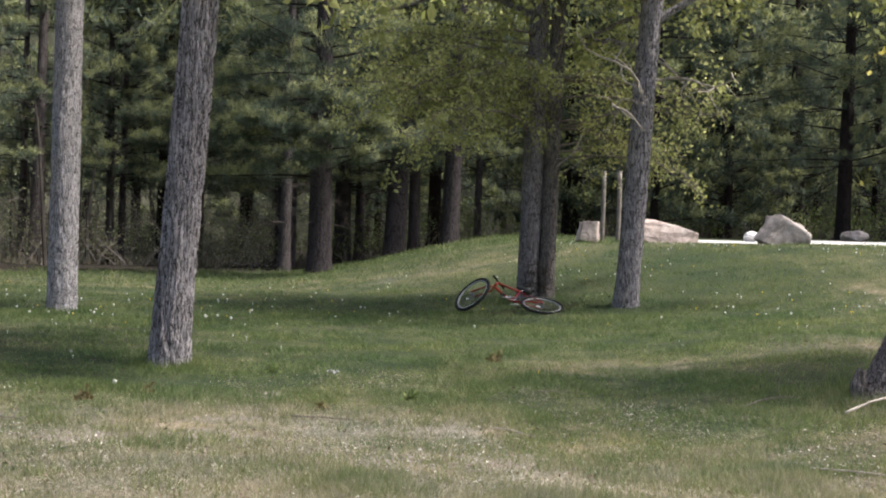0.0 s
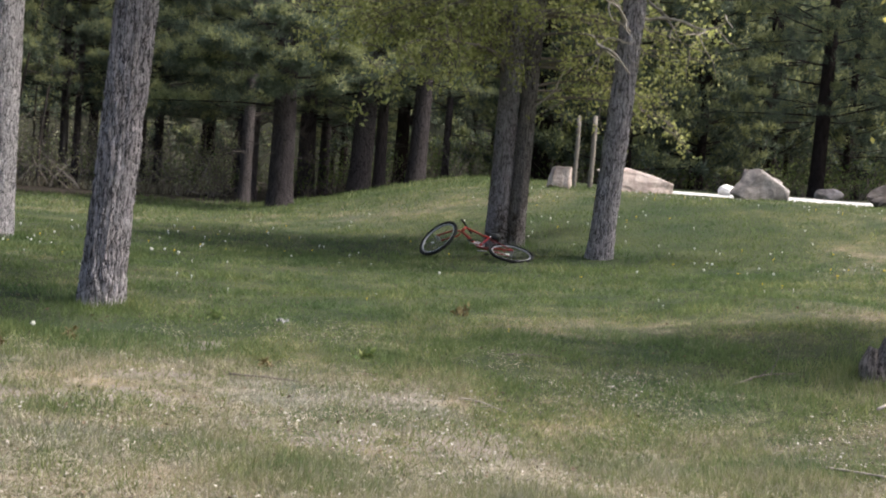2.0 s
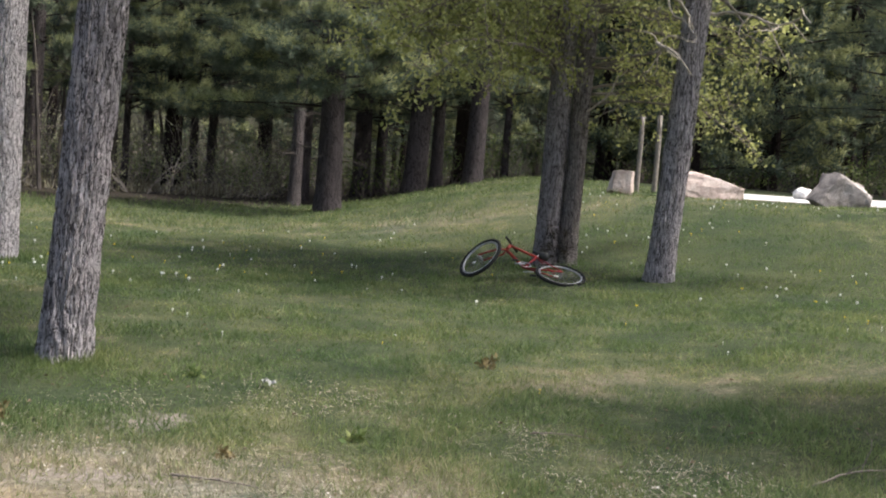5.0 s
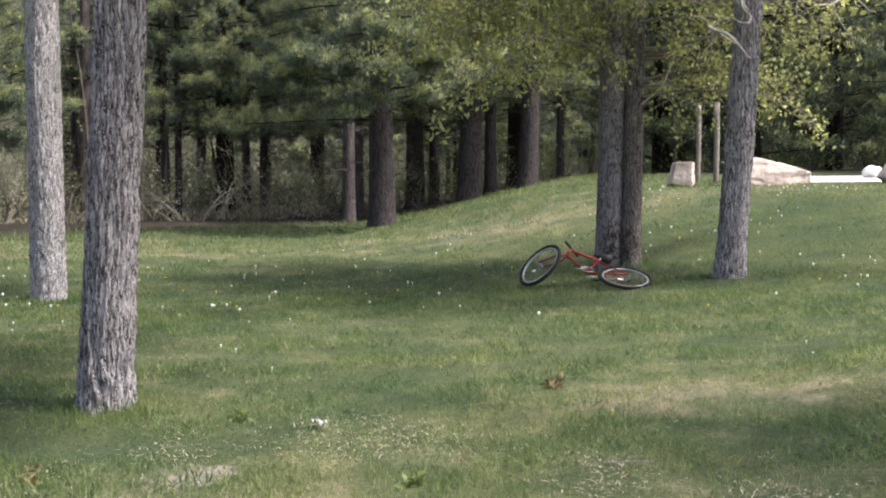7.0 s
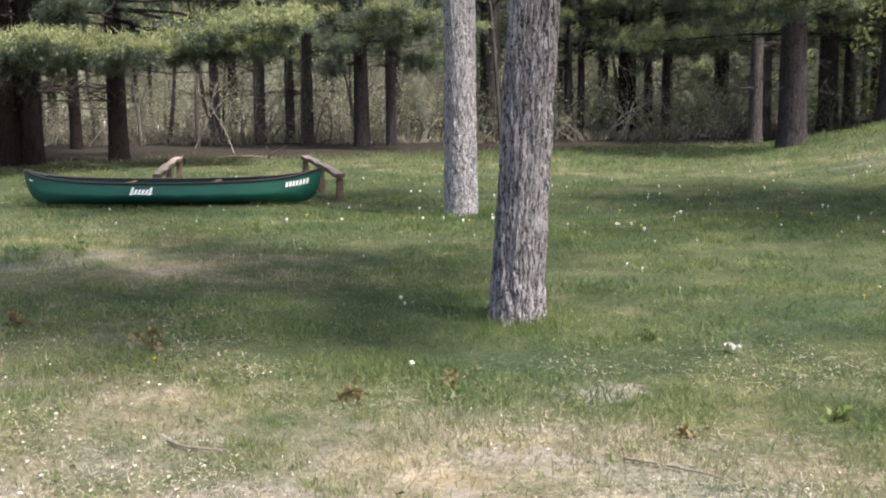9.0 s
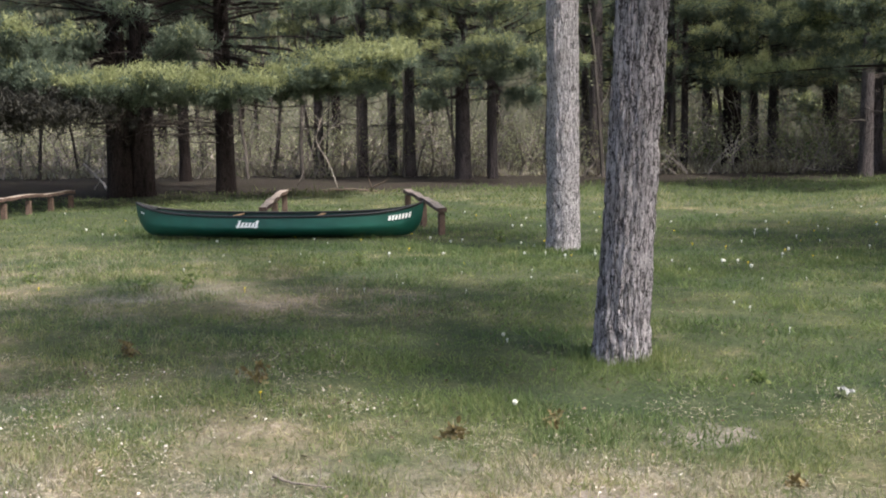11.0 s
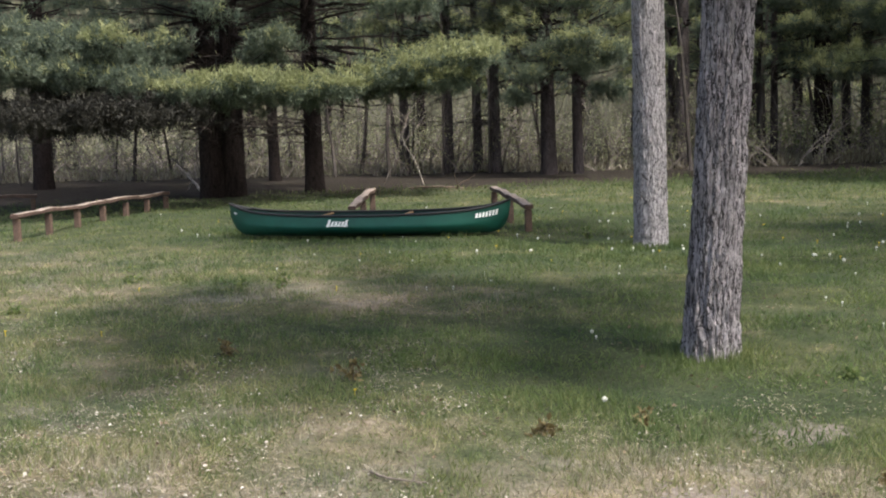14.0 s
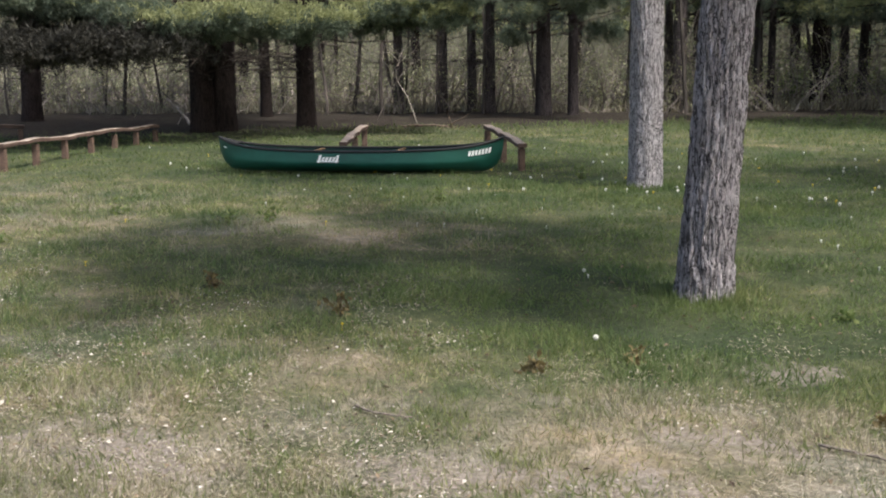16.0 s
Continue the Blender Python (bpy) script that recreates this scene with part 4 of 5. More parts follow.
def low_rail(a, b_end, tall, posts, label, sag=0.0, far=0.0):
    """A low timber rail: a broad beam on short posts."""
    a, e = Vector((*a, 0)), Vector((*b_end, 0))
    ln = (e - a).length
    turn = math.atan2(e.y - a.y, e.x - a.x)
    t = thing("low_rail", Matrix.Translation((a.x, a.y, float(height(a.x, a.y)))) @ Matrix.Rotation(turn, 4, "Z"), label, "rail", "low timber rails on the lawn")
    n = max(2, int(ln / 2.3))
    for i in range(n):
        x0, x1 = ln * i / n, ln * (i + 1) / n
        z0 = tall + (far - tall) * x0 / ln if far else tall
        z1 = tall + (far - tall) * x1 / ln if far else tall
        s = -math.atan2(z1 - z0, x1 - x0)
        dz = sag * (1 if i % 2 else -0.4)
        part("beam", worn_beam(x1 - x0 - 0.012, ((x0 + x1) / 2, 0, (z0 + z1) / 2 + dz + 0.01), s + dz * 0.4, i + int(ln * 10)), RAIL_BEAM, t, "weathered beam, pale sunlit colour on top, shaded colour on the sides")
    for i in range(posts):
        x = 0.09 + (ln - 0.18) * i / (posts - 1)
        z = tall + (far - tall) * x / ln if far else tall
        part("post", box((0.1, 0.1, z + 0.14), (x, 0, (z - 0.05 - 0.19) / 2), 0.01), RAIL_WOOD, t)
    return t


low_rail((-15.36, 15.1), (-18.32, 21.3), 0.43, 7, "low weathered timber rail on short posts", 0.015, 0.33)
low_rail((-23.4, 15.4), (-20.4, 19.5), 0.36, 5, "low weathered timber rail at the edge of the wood", 0.01, 0.38)
low_rail((-7.95, 18.8), (-9.85, 21.0), 0.40, 3, "low timber rail standing behind the canoe", 0.0, 0.52)
low_rail((-10.75, 18.0), (-12.5, 21.0), 0.38, 3, "low timber rail close behind the canoe", 0.0, 0.47)


# ---- canoe ----
def build_canoe():
    n = Nodes("green_canoe_hull")
    k = n.noise(2.2, 4.0, 0.6)
    col = n.ramp(k, (0.3, (0.004, 0.055, 0.039)), (0.7, (0.008, 0.09, 0.064)))
    scuff = n.ramp(n.noise(9.0, 6.0, 0.75, n.scaled((0.5, 2, 5))), (0.6, 0.0), (0.8, 0.3))
    col = n.mix(scuff, col, (0.10, 0.2, 0.16))
    hull_mat = n.done(col, n.ramp(k, (0.3, 0.32), (0.7, 0.5)), spec=0.5)
    trim = plain("black_vinyl_gunwale", (0.02, 0.02, 0.02), 0.45)
    ash = wood_mat("ash_thwart", (0.2, 0.12, 0.06), (0.4, 0.27, 0.15))
    inside = plain("canoe_inside", (0.022, 0.05, 0.042), 0.6)
    white = plain("white_decal", (0.8, 0.8, 0.78), 0.5, vary=0.04)

    half, beam = 2.2, 0.44

    def section(u):
        """Half breadth, sheer height and keel height at u from -1 to 1."""
        a = abs(u)
        br = beam * (1 - a ** 2.6) ** 0.8
        sheer = 0.335 + 0.075 * a ** 2 + 0.115 * a ** 7
        keel = 0.02 + 0.03 * a ** 6
        return br, sheer, keel

    def hull(u, v, inset=0.0):
        """A point of the shell; v from 0 at the keel to 1 at the gunwale, sign of v gives the side."""
        br, sheer, keel = section(u)
        s = 1 if v >= 0 else -1
        v = abs(v)
        w = br * min(1.0, 1.04 * math.sin(min(v * 1.25, 1.0) * math.pi / 2) ** 0.75) * (1.0 + 0.05 * math.sin(v * math.pi))
        z = keel + (sheer - keel) * v ** 1.7
        # the ends round off towards the keel
        a = abs(u)
        x = half * u
        if a > 0.82:
            x -= math.copysign(0.26 * ((a - 0.82) / 0.18) ** 1.5 * (1 - v) ** 2.0, u)
        return (x, s * max(w - inset, 0.0), z + inset * 0.6)

    canoe = thing("canoe", Matrix.Translation((-9.99, 17.38, 0.0)) @ Matrix.Rotation(math.atan2(1.65, 4.07), 4, "Z"), "dark green canoe with black gunwales lying upright on the lawn", "canoe")
    us = np.concatenate([np.linspace(-1, -0.85, 10), np.linspace(-0.8, 0.8, 30), np.linspace(0.85, 1, 10)])
    vs = np.linspace(-1, 1, 33)
    for nm, inset, mat in (("hull", 0.0, hull_mat), ("inner_shell", 0.012, inside)):
        b = Buf()
        pts = [hull(u, v, inset) for u in us for v in vs]
        k = len(vs)
        f = [(i * k + j, (i + 1) * k + j, (i + 1) * k + j + 1, i * k + j + 1) for i in range(len(us) - 1) for j in range(k - 1)]
        b.put(pts, f if inset == 0 else [q[::-1] for q in f])
        part(nm, b, mat, canoe, smooth=True)
    for s in (-1, 1):
        b = Buf()
        path = [np.array(hull(u, s * 1.0)) + [0, 0, 0.008] for u in us]
        b.tube(path, 0.019, 8)
        part("gunwale", b, trim, canoe, "black gunwale", smooth=True)
    for s in (-1, 1):
        b = Buf()
        for i, u in enumerate(np.linspace(0.86, 1.0, 6)):
            br, sheer, _ = section(u)
            b.put([(s * half * u, -br, sheer + 0.012), (s * half * u, br, sheer + 0.012)], [])
        b.f = [(2 * i, 2 * i + 1, 2 * i + 3, 2 * i + 2) for i in range(5)]
        part("deck_plate", b, trim, canoe, "black deck plate")
    for u in (-0.3, 0.28):
        br, sheer, _ = section(u)
        part("thwart", box((0.06, br * 2 - 0.02, 0.022), (half * u, 0, sheer - 0.012), 0.006), ash, canoe, "ash thwart")
    for u in (-0.58, 0.5):
        br, sheer, _ = section(u)
        seat = part("seat", box((0.24, br * 1.75, 0.025), (half * u, 0, sheer - 0.07), 0.008), ash, canoe, "wooden seat")
    for u, s in ((-0.965, -1), (0.965, 1)):
        b = Buf()
        x, _, z = hull(u, 1.0)
        a = np.linspace(0, 2 * np.pi, 12)
        b.tube([(x + s * 0.02, 0.03 * np.cos(t), z - 0.02 + 0.035 * np.sin(t)) for t in a], 0.008, 6)
        part("grab_loop", b, RAIL_TOP, canoe)

    def decal(u0, u1, v0, v1, slant, name):
        """A flat mark that follows the hull on the side towards the drive."""
        b = Buf()
        m, q = 6, 4
        pts = []
        for i in range(m):
            for j in range(q):
                v = v0 + (v1 - v0) * j / (q - 1)
                u = u0 + (u1 - u0) * i / (m - 1) + slant * j / (q - 1)
                p = np.array(hull(u, -v))
                p1, p2 = np.array(hull(u + 0.01, -v)), np.array(hull(u, -v - 0.01))
                nn = unit(np.cross(p1 - p, p2 - p))
                nn = nn if nn[1] < 0 else -nn
                pts.append(p + nn * 0.004)
        b.put(pts, [(i * q + j, (i + 1) * q + j, (i + 1) * q + j + 1, i * q + j + 1) for i in range(m - 1) for j in range(q - 1)])
        part(name, b, white, canoe, "white mark")

    # the maker's mark amidships and the row of letter bars by the bow
    for i in range(6):
        decal(-0.235 + 0.0245 * i, -0.2175 + 0.0245 * i, 0.70 - (0.02 if i in (0, 5) else 0.0), 0.86 + (0.06 if i in (0, 5) else 0.0), 0.016, "logo_bar")
    decal(-0.24, -0.085, 0.705, 0.74, 0.004, "logo_bar")
    for i in range(7):
        decal(0.775 + 0.0215 * i, 0.790 + 0.0215 * i, 0.78, 0.90, 0.006, "letter_bar")
    decal(-0.955, -0.925, 0.86, 0.89, 0.0, "letter_bar")


build_canoe()


# ---- bicycle ----
def build_bicycle():
    red = plain("red_bicycle_paint", (0.24, 0.018, 0.022), 0.35, vary=0.2, scale=14)
    orange = plain("orange_bicycle_paint", (0.24, 0.026, 0.016), 0.4, vary=0.2, scale=14)
    tyre = plain("tyre_rubber", (0.012, 0.012, 0.012), 0.9)
    alloy = plain("dull_alloy", (0.42, 0.42, 0.43), 0.42, 0.8)
    wire = plain("spoke_wire", (0.16, 0.16, 0.165), 0.5, 0.6)
    black = plain("black_plastic", (0.02, 0.02, 0.02), 0.55)
    reflector = plain("white_reflector", (0.8, 0.8, 0.76), 0.3)
    g = float(height(1.5, 18.9)) - 0.02
    rear = np.array([1.965, 18.56, 0.235])
    front = np.array([0.846, 18.95, 0.362])
    head_a, head_b = np.array([1.209, 19.0, 0.50]), np.array([1.262, 19.06, 0.56])
    bb = np.array([1.466, 18.74, 0.285])
    seat = np.array([1.65, 19.08, 0.42])
    bike = thing("bicycle", (1.5, 18.9, g), "red mountain bicycle lying on its side against a tree", "bicycle")
    o = np.array([1.5, 18.9, g])

    def bar(name, pts, rad, mat, parent=None, label="", sides=10):
        b = Buf()
        b.tube(np.array(pts) - o, rad, sides)
        return part(name, b, mat, parent or bike, label, smooth=True)

    def wheel(name, c, nrm, lift=0.0):
        nrm = unit(np.array(nrm))
        u = unit(np.cross(nrm, [0.2, 0.3, 1.0]))
        w = np.cross(nrm, u)
        wl = thing(name, (0, 0, 0), "", "")
        wl.parent = bike
        a = np.linspace(0, 2 * np.pi, 49)

        def ring(rad, tube, nm, mat, label):
            b = Buf()
            k = 40
            aa = np.linspace(0, 2 * np.pi, k, endpoint=False)
            m = 8
            tt = np.linspace(0, 2 * np.pi, m, endpoint=False)
            v = np.array([c - o + (rad + tube * math.cos(s)) * (math.cos(q) * u + math.sin(q) * w) + tube * math.sin(s) * nrm for q in aa for s in tt])
            b.put(v, [(i * m + j, ((i + 1) % k) * m + j, ((i + 1) % k) * m + (j + 1) % m, i * m + (j + 1) % m) for i in range(k) for j in range(m)])
            part(nm, b, mat, wl, label, smooth=True)

        ring(0.335, 0.026, "tyre", tyre, "black knobbly tyre")
        ring(0.298, 0.014, "rim", alloy, "dull alloy rim")
        hb = Buf()
        hb.tube([c - o - nrm * 0.05, c - o + nrm * 0.05], 0.022, 10)
        part("hub", hb, alloy, wl)
        for i in range(28):
            sp = Buf()
            q = 2 * np.pi * i / 28
            e = math.cos(q) * u + math.sin(q) * w
            sp.tube([c - o + nrm * (0.03 if i % 2 else -0.03) + e * 0.02, c - o + e * 0.295], 0.0018, 4, False)
            part("spoke", sp, wire, wl)
        rf = box((0.07, 0.035, 0.012), (0, 0, 0), 0.004)
        bmesh.ops.transform(rf, matrix=Matrix((Vector(u), Vector(w), Vector(nrm))).transposed().to_4x4(), verts=rf.verts)
        bmesh.ops.translate(rf, vec=Vector(c - o + (u * 0.05 + w * 0.1) + nrm * 0.01), verts=rf.verts)
        part("reflector", rf, reflector, wl, "white spoke reflector")

    wheel("rear_wheel", rear, (0.08, -0.30, 0.95))
    wheel("front_wheel", front, (-0.64, -0.40, 0.655))
    bar("head_tube", [head_a, head_b], 0.024, orange)
    bar("down_tube", [head_a, bb], 0.021, orange)
    bar("top_tube", [head_b, seat], 0.018, orange)
    bar("seat_tube", [seat, bb], 0.018, red)
    off = np.array([0.02, -0.05, 0.05])
    for s in (-1, 1):
        bar("chainstay", [bb, rear + off * s], 0.011, red)
        bar("seatstay", [seat, rear + off * s], 0.009, red)
    n = unit(np.array([-0.64, -0.40, 0.655]))
    for s in (-1, 1):
        bar("fork_blade", [head_a, head_a + (front - head_a) * 0.25 + n * 0.06 * s, front + n * 0.055 * s], 0.014, orange)
    stem = head_b + (head_b - head_a) * 0.35
    bar("stem", [head_b, stem], 0.016, black)
    hd = unit(np.cross(head_b - head_a, n)) * 0.1 + n
    hd = unit(hd)
    for s in (-1, 1):
        end = stem + hd * 0.15 * s
        bar("handlebar", [stem, end], 0.012, black)
        bar("grip", [end - hd * 0.11 * s, end + hd * 0.01 * s], 0.018, black)
    sd = Buf()
    c = seat - bb
    post_top = seat + unit(c) * 0.12
    bar("seat_post", [seat, post_top], 0.013, alloy)
    d = unit(rear - head_a)
    sd.tube(np.array([post_top - d * 0.12, post_top, post_top + d * 0.1, post_top + d * 0.14]) - o, [0.02, 0.045, 0.075, 0.05], 10)
    part("saddle", sd, black, bike, "black saddle", smooth=True)
    nr = unit(np.array([0.1, -0.3, 0.93]))
    for s in (-1, 1):
        arm = bb + nr * 0.07 * s + s * 0.16 * unit(np.array([-0.9, -0.3, -0.05]))
        bar("crank", [bb + nr * 0.06 * s, arm], 0.011, alloy)
        pd = box((0.09, 0.07, 0.025), Vector(arm + nr * 0.05 * s - o), 0.005)
        part("pedal", pd, black, bike)
    ch = Buf()
    a = np.linspace(0, 2 * np.pi, 25)
    uu = unit(np.cross(nr, [0, 0, 1.0]))
    ww = np.cross(nr, uu)
    ch.tube([bb - o + nr * 0.05 + 0.085 * (math.cos(t) * uu + math.sin(t) * ww) for t in a], 0.006, 6)
    part("chainring", ch, alloy, bike)


build_bicycle()


# ---- fallen sticks and branches ----
def stick(pts, rad, label, material=TWIG_PALE, forks=0, seed=0, parent=None):
    r = np.random.default_rng(seed)
    p = np.array(pts, float)
    t = np.linspace(0, 1, len(p))
    tt = np.linspace(0, 1, len(p) * 4)
    q = np.stack([np.interp(tt, t, p[:, i]) for i in range(3)], -1)
    for _ in range(3):
        q[1:-1] = (q[:-2] + q[1:-1] * 2 + q[2:]) / 4
    q[1:-1] += r.normal(0, rad * 0.25, (len(q) - 2, 3))
    b = Buf()
    b.tube(q, np.linspace(rad, rad * 0.45, len(q)), 7)
    for j in range(forks):
        s = q[r.integers(len(q) // 3, len(q) - 1)]
        f = branch_path(r, s, (q[-1] - q[0]) * 0.4 + r.normal(0, 0.6, 3) + [0, 0, 0.4], np.linalg.norm(q[-1] - q[0]) * r.uniform(0.2, 0.5), 6, 0.0, 0.25)
        b.tube(f, np.linspace(rad * 0.5, rad * 0.15, len(f)), 5, False)
    ob = part("fallen_branch", b, material, None, smooth=True)
    tagged(ob, label, "branch")


def on(x, y, up=0.02):
    return (x, y, float(height(x, y)) + up)


stick([(2.32, 6.3, 0.36), (2.5, 6.36, 0.43), (2.72, 6.42, 0.46), (2.95, 6.5, 0.4), (3.15, 6.58, 0.22), on(3.3, 6.66)], 0.008, "pale bent cane arching out of the grass")
stick([on(2.3, 6.8), on(2.46, 6.5, 0.04), on(2.68, 6.22)], 0.007, "thin pale stick on the grass")
stick([on(0.52, 8.36), on(0.66, 8.22, 0.04), on(0.8, 8.02)], 0.006, "short pale forked stick on the grass", TWIG_PALE, 2, 5)
stick([on(-0.98, 8.62), on(-0.78, 8.6, 0.02), on(-0.5, 8.5)], 0.008, "thin brown stick lying on dry grass", TWIG, 1, 3)
stick([on(1.0, 9.96), on(1.22, 9.98, 0.03), on(1.42, 9.94)], 0.006, "thin brown stick in the grass", TWIG, 1, 11)
stick([on(-3.05, 7.9), on(-2.9, 7.86, 0.02), on(-2.72, 7.92)], 0.008, "crumbling brown bark lying on bare turf", TWIG, 3, 12)
stick([on(2.5, 9.0), on(2.75, 9.14, 0.05), on(3.02, 9.2)], 0.008, "thin grey stick on the lawn", TWIG, 2, 4)
stick([on(-16.35, 27.9), on(-15.7, 28.1, 0.06), on(-14.9, 28.2)], 0.04, "short grey barkless log lying at the wood's edge", RAIL_TOP, 2, 14)
stick([on(-16.6, 29.0), (-17.0, 29.2, 0.7), (-17.6, 29.4, 1.3), (-17.4, 29.5, 1.9)], 0.011, "pale dead branch standing in the brush", forks=5, seed=6)
stick([on(-18.2, 29.4), (-17.8, 29.6, 1.0), (-17.2, 29.8, 1.7)], 0.01, "pale dead branch leaning in the brush", forks=6, seed=8)
stick([on(-24.5, 19.0), (-25.3, 20.6, 0.35), (-26.0, 22.2, 0.75)], 0.05, "grey fallen bough behind the rail", forks=3, seed=9)
stick([on(-22.4, 26.5), (-23.2, 27.0, 0.3), (-24.2, 27.4, 0.7)], 0.04, "grey fallen bough under the pines", forks=4, seed=10)


boulder(2.76, 6.02, (0.11, 0.06, 0.05), 0.4, ROCK_PINK, "small pale stone lying in the dry grass", 15, sink=0.01)


# ---- thicket and distance ----
def build_thicket():
    r = np.random.default_rng(21)
    b, pts = Buf(), []
    for i in range(1500):
        x = r.uniform(-62, -6)
        y = 36 + 18 * r.random() ** 1.3 - np.clip(-18 - x, 0, 30) * 0.42 + max(0, x + 16) * 0.6
        tall = r.uniform(1.2, 5.5)
        p = branch_path(r, on(x, y, -0.05), (r.normal(0, 0.55), r.normal(0, 0.55), 1), tall * 0.8, 6, 0.0, 0.26)
        b.tube(p, np.linspace(r.uniform(0.012, 0.035), 0.005, len(p)), 3, False)
        for _ in range(3):
            q = branch_path(r, p[r.integers(1, 5)], r.normal(0, 0.7, 3) + [0, 0, 0.7], tall * r.uniform(0.2, 0.45), 4, 0.0, 0.15)
            b.tube(q, np.linspace(0.009, 0.003, len(q)), 3, False)
            pts.append(q)
    tagged(new("thicket", b.mesh("thicket", TWIG_DARK)), "bare grey-brown spring thicket behind the pines", "thicket", kind="stuff")
    b = Buf()
    for i in range(70):
        x = r.uniform(-52, -9)
        y = 33.5 + r.uniform(0, 12) - np.clip(-18 - x, 0, 30) * 0.35 + max(0, x + 16) * 0.9
        p = branch_path(r, on(x, y, -0.05), (r.normal(0, 0.06), r.normal(0, 0.06), 1), r.uniform(5, 9), 7, 0.0, 0.05)
        b.tube(p, np.linspace(r.uniform(0.03, 0.08), 0.015, len(p)), 6, False)
        for _ in range(6):
            q = branch_path(r, p[r.integers(1, 6)], r.normal(0, 0.8, 3) + [0, 0, 0.4], r.uniform(0.8, 2.2), 5, 0.0, 0.2)
            b.tube(q, np.linspace(0.014, 0.004, len(q)), 3, False)
    tagged(new("saplings", b.mesh("saplings", SAPLING)), "slim dark saplings standing in the thicket", "sapling", kind="stuff")
    pts = np.concatenate(pts)
    at = pts[r.integers(0, len(pts), 62000)] + r.normal(0, 0.24, (62000, 3))
    lv = Buf()
    lv.quads(leaf_quads(r, at, 0.095, -0.1))
    # tufts of pale dry grass at its foot
    k = 16000
    gx = r.uniform(-60, -7, k)
    gy = 36.5 + r.uniform(0, 9, k) - np.clip(-18 - gx, 0, 30) * 0.42 + np.maximum(0, gx + 16) * 0.6
    gz = height(gx, gy)
    base = np.stack([gx, gy, gz], -1)
    d = unit(r.normal(0, 0.35, (k, 3)) + [0, 0, 1])
    s = unit(np.cross(d, r.normal(0, 1, (k, 3))))
    ln = r.uniform(0.12, 0.5, (k, 1))
    tagged(new("thicket_buds", lv.mesh("thicket_buds", BRUSH)), "pale olive opening buds on the thicket", "thicket", kind="stuff")
    g = Buf()
    g.tris(np.stack([base - s * 0.03, base + s * 0.03, base + d * ln], 1))
    tagged(new("dry_grass", g.mesh("dry_grass", DRY)), "tall pale dry grass at the wood's edge", "grass", kind="stuff")
    # shrubs with young leaves beneath the pines beyond the drive
    pts = []
    w = Buf()
    for i in range(330):
        x = r.uniform(-16, 36)
        y = r.uniform(45, 62)
        for _ in range(5):
            p = branch_path(r, on(x, y, -0.05), r.normal(0, 0.45, 3) + [0, 0, 1], r.uniform(0.8, 2.4), 5, 0.0, 0.15)
            w.tube(p, np.linspace(0.014, 0.004, len(p)), 3, False)
            pts.append(p[2:])
    tagged(new("undergrowth", w.mesh("undergrowth", TWIG)), "thin woody undergrowth beneath the pines", "undergrowth", kind="stuff")
    pts = np.concatenate(pts)
    at = pts[r.integers(0, len(pts), 24000)] + r.normal(0, 0.22, (24000, 3))
    lv = Buf()
    lv.quads(leaf_quads(r, at, 0.13, 0.1))
    tagged(new("undergrowth_leaves", lv.mesh("undergrowth_leaves", LEAVES_DIM)), "green leaves of the undergrowth", "undergrowth", kind="stuff")


SAPLING = plain("sapling_bark", (0.085, 0.072, 0.064), 0.9, vary=0.5, scale=0.7)
TWIG_DARK = plain("thicket_stems", (0.22, 0.19, 0.165), 0.9, vary=0.6, scale=0.7)
DRY = leaves("dry_grass", (0.13, 0.115, 0.08), (0.24, 0.215, 0.155), (0.4, 0.37, 0.28), 0.35)
LEAVES_DIM = leaves("undergrowth_leaf", (0.06, 0.10, 0.03), (0.13, 0.18, 0.06), (0.24, 0.27, 0.1), 0.4)
build_thicket()


def build_backdrop():
    n = Nodes("distant_wood")
    v = n.scaled((1, 1, 0.22))
    k = n.noise(0.55, 6.0, 0.7, v)
    col = n.ramp(k, (0.3, (0.05, 0.05, 0.036)), (0.5, (0.095, 0.095, 0.064)), (0.7, (0.2, 0.195, 0.145)))
    # near-black colour towards the right, painting the shaded inside of the wood
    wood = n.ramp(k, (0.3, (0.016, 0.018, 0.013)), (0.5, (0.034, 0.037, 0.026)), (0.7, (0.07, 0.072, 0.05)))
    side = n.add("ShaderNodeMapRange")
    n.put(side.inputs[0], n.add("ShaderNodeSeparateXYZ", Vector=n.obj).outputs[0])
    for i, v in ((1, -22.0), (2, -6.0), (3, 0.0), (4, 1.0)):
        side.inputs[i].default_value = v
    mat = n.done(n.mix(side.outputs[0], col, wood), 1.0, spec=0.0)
    b = Buf()
    r = np.random.default_rng(4)
    a = np.radians(np.linspace(-80, 80, 260))
    top = 25 + 4 * r.random(260)
    rad = 100 + 4 * np.sin(a * 7)
    lo = np.stack([rad * np.sin(a), rad * np.cos(a), -1 + 0 * a], -1)
    hi = np.stack([(rad + 5) * np.sin(a), (rad + 5) * np.cos(a), top], -1)
    b.put(np.concatenate([lo, hi]), [(i, i + 1, 260 + i + 1, 260 + i) for i in range(259)])
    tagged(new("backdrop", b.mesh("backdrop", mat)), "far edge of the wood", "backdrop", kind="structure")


build_backdrop()


